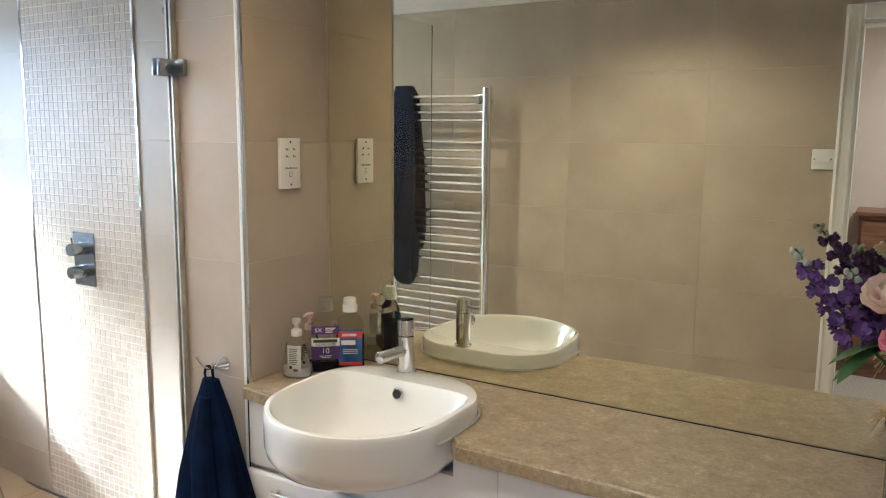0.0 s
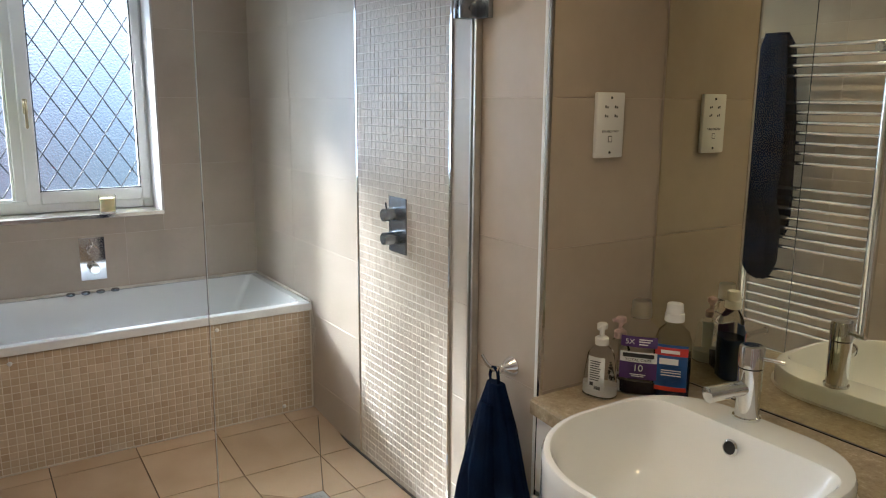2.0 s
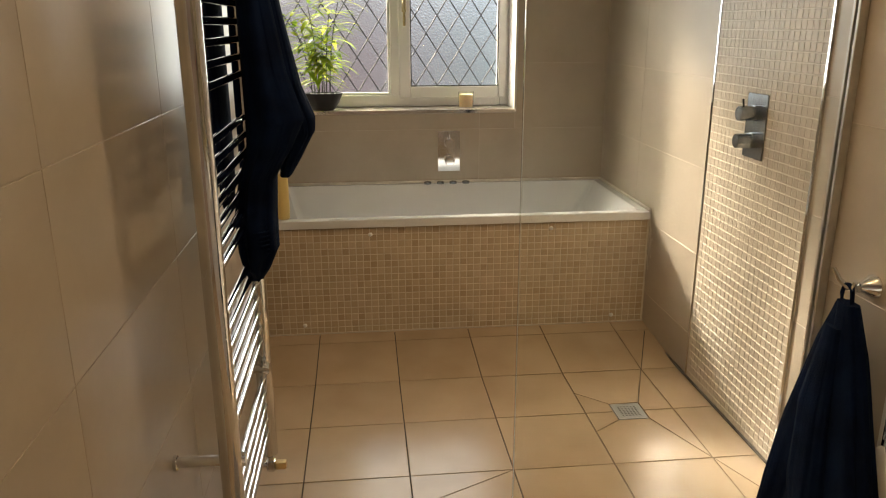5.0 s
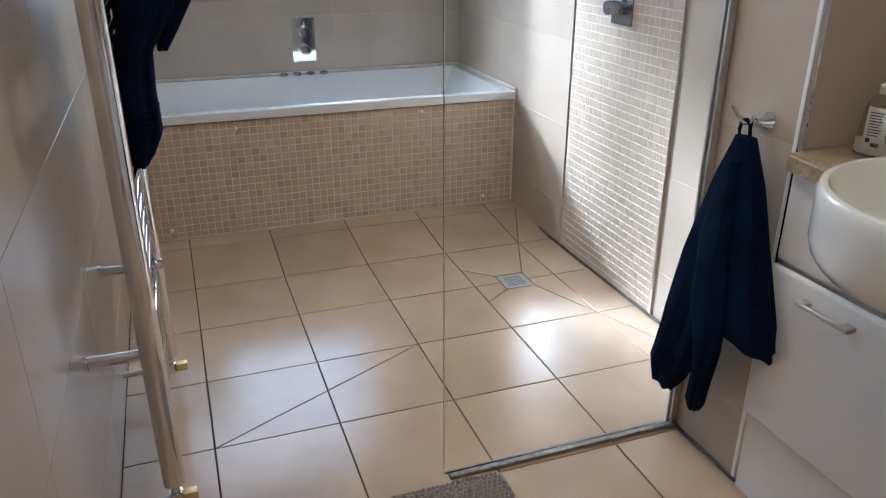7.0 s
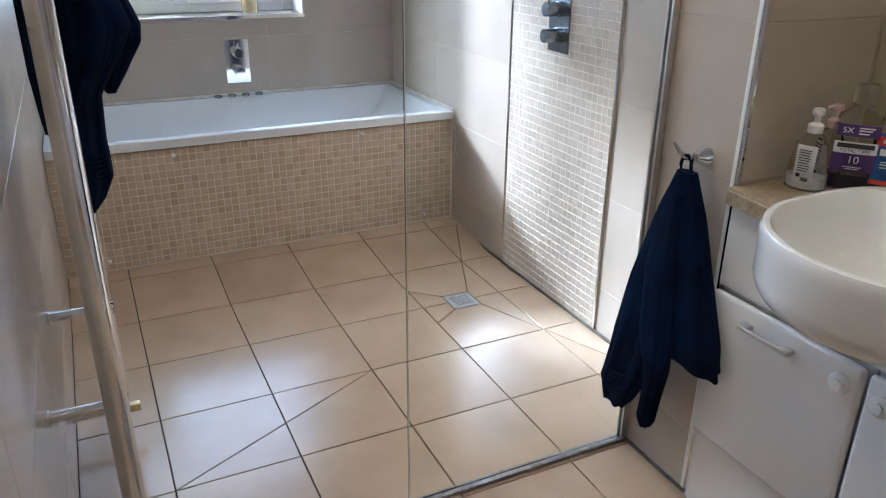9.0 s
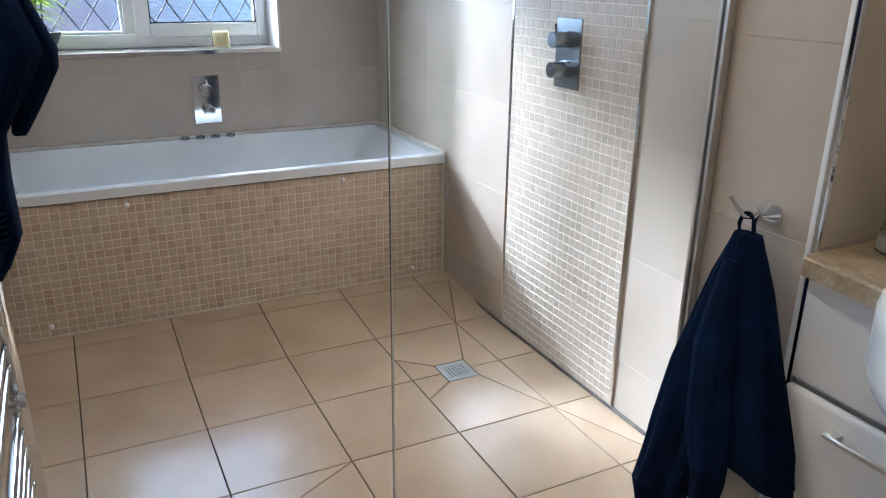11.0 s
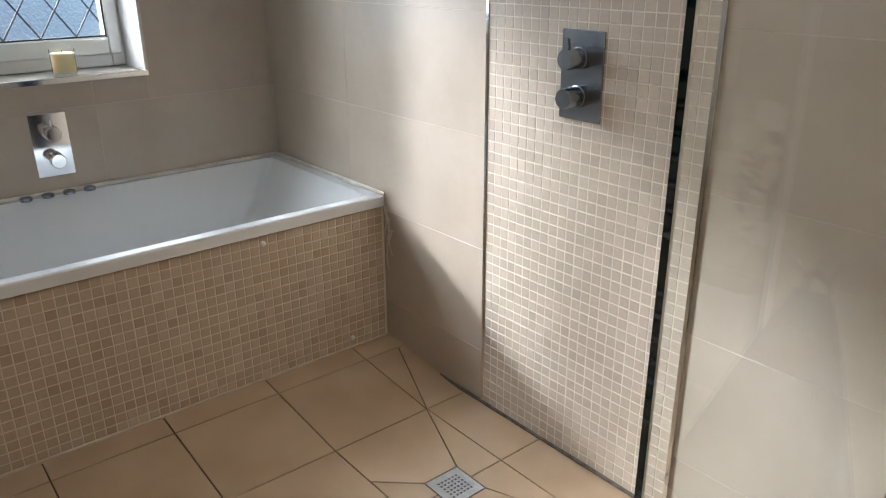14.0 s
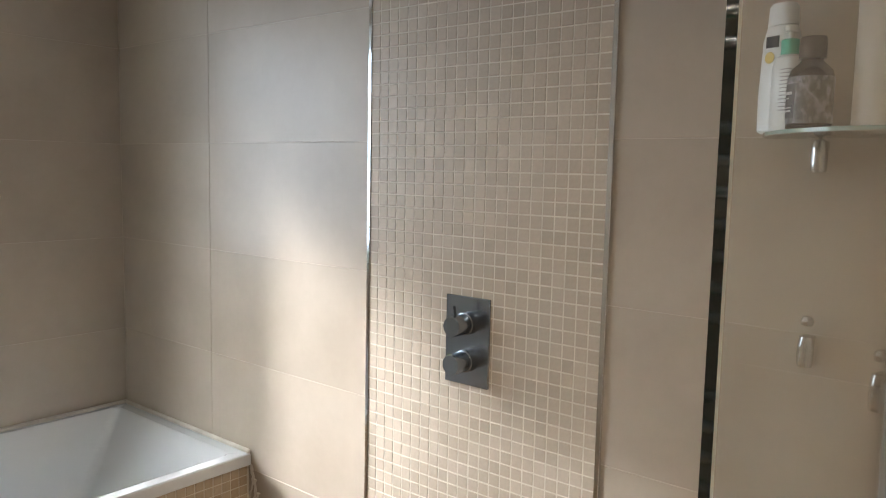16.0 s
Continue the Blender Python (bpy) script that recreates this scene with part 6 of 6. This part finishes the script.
    part("leaves", b, simple("dark_leaf", (0.035, 0.085, 0.025), 0.4, vary=0.3, scale=30), f)

# ---- floor ----
def bath_mat():
    e = thing("bath_mat", "taupe chenille bobble bath mat by the shower screen", "bath mat")
    x0, x1, y0, y1 = -1.695, -1.20, 0.46, 0.945
    cl = simple("taupe_chenille", (0.33, 0.28, 0.25), 0.95, vary=0.2, scale=120, bump=0.6, bump_scale=400, sheen=0.3)
    part("backing", boxed(x0, x1, y0, y1, 0.0005, 0.009, 0.003), cl, e)
    src = bmesh.new()
    bmesh.ops.create_icosphere(src, subdivisions=1, radius=1.0)
    vs = np.array([v.co[:] for v in src.verts])
    fs = np.array([[v.index for v in f.verts] for f in src.faces])
    src.free()
    rnd = np.random.RandomState(3)
    V, F, k = [], [], 0
    pit = 0.0125
    for i in range(int((x1 - x0) / pit)):
        for j in range(int((y1 - y0) / pit)):
            c = np.array((x0 + 0.007 + i * pit + rnd.uniform(-1, 1) * 0.0015, y0 + 0.007 + (j + 0.5 * (i % 2)) * pit + rnd.uniform(-1, 1) * 0.0015, 0.012 + rnd.uniform(-1, 1) * 0.0015))
            if c[1] > y1 - 0.004:
                continue
            V.append(vs * np.array((0.0066, 0.0066, 0.0085)) + c)
            F.append(fs + k * len(vs))
            k += 1
    me = bpy.data.meshes.new("bobbles")
    me.from_pydata(np.concatenate(V).tolist(), [], np.concatenate(F).tolist())
    me.materials.append(cl)
    me.polygons.foreach_set("use_smooth", [True] * len(me.polygons))
    ob = new("bobbles", me)
    ob.parent = e
    ob["kind"] = "stuff"

def hall_chest():
    c = thing("wooden_chest", "reddish brown wooden chest of drawers in the hall", "chest")
    wood, n, l, p = mat("reddish_wood")
    t = noise_tex(n, l, 6, 6, 0.6, stretch=(1, 1, 9))
    r = ramp(n, [(0.3, (0.10, 0.04, 0.022)), (0.7, (0.24, 0.11, 0.06))])
    l.new(t.outputs["Fac"], r.inputs[0])
    l.new(r.outputs[0], p.inputs["Base Color"])
    p.inputs["Roughness"].default_value = 0.4
    x0, x1, y0, y1 = -0.12, 0.85, -2.28, -1.85
    part("carcass", boxed(x0, x1, y0, y1, 0.0, 1.06, 0.004), wood, c)
    part("top", boxed(x0 - 0.02, x1 + 0.02, y0, y1 + 0.025, 1.0605, 1.085, 0.006), wood, c)
    for k in range(4):
        d = part("drawer", boxed(x0 + 0.02, x1 - 0.02, y1 + 0.0005, y1 + 0.018, 0.10 + 0.235 * k, 0.32 + 0.235 * k, 0.004), wood, c)
        for x in (x0 + 0.22, x1 - 0.22):
            part("knob", lathe(bmesh.new(), [(0.008, 0), (0.008, 0.012), (0.016, 0.018), (0.014, 0.028), (0, 0.030)], 16, Matrix.Translation((x, y1 + 0.018, 0.21 + 0.235 * k)) @ pose(0, 0, 0, -90, 0, 0)), wood, d)

# ---- put together ----
shower_fittings()
shower_glass()
drain()
bathtub, bath_panel = bath()
bath_controls()
panel_caps()
peeling_sealant()
basin()
tap()
vanity()
mirror()
radiator()
for dx, dy, watts, tint in LIGHTS:
    downlight(dx, dy, watts, tint)
knob_valve("shower_valve", Matrix.Translation((-2.624, YS - 0.0035, 1.051)) @ pose(0, 0, 0, 90, 0, 0), 0.126, 0.208, (0.042, -0.046), BRUSHED, "brushed metal two-knob concealed shower valve on mosaic")
knob_valve("bath_valve", Matrix.Translation((XW + 0.0005, 0.945, 0.732)) @ pose(0, 0, 0, 90, 0, 90), 0.118, 0.212, (0.045, -0.045), CHROME, "polished chrome two-knob bath valve on the tiled wall")
corner_shelf(1.512)
corner_shelf(1.90)
corner_shelf(1.185, False)
hook_and_towel()
radiator_towel()
shaver_socket()
light_switch()
mouthwash_purple()
mouthwash_blue()
WHITE_PUMP = simple("white_pump", (0.78, 0.77, 0.74), 0.35, vary=0.03)
soap_pump(-1.402, 1.598, 20, "clear hand soap dispenser with a white label, half empty", BOTTLE_CLEAR, WHITE_PUMP, True)
soap_pump(-1.415, 1.672, -30, "clear hand soap dispenser with a red-topped pump", BOTTLE_CLEAR, simple("red_white_pump", (0.62, 0.45, 0.42), 0.4, vary=0.25, scale=70), False)
shower_bottles(1.5155)
plant()
candle()
bath_bottle()
flowers()
bath_mat()
hall_chest()
# pieces of walls and floor
tiles_all()
floor = tagged(new("floor"), "sand-coloured square floor tiles with dark joints", "floor", kind="structure")
floor_tiles(floor)
mosaic_grout(wall_north, Matrix.Translation((MPX0, YS - 0.0005, 0.0)) @ pose(0, 0, 0, 90, 0, 0), 22 * MPIT, CEIL)
mosaic_grout(bath_panel, Matrix.Translation((BX - 0.003, YL + 0.002, 0.03)) @ pose(0, 0, 0, 90, 0, 90), YS - YL - 0.004, RIM - 0.075)
mosaic_field(wall_north, Matrix.Translation((MPX0, YS - 0.0005, 0.006)) @ pose(0, 0, 0, 90, 0, 0), 22, 73, MPIT, MOSAIC, MOSAIC_REST, lambda c, r: 8 <= c and 27 <= r < 48)
mosaic_field(bath_panel, Matrix.Translation((BX - 0.003, YL + 0.004, 0.040)) @ pose(0, 0, 0, 90, 0, 90), 56, 16, 0.0304, PANEL_MOSAIC, PANEL_MOSAIC_REST, lambda c, r: 31 <= c < 51 and r > 0)
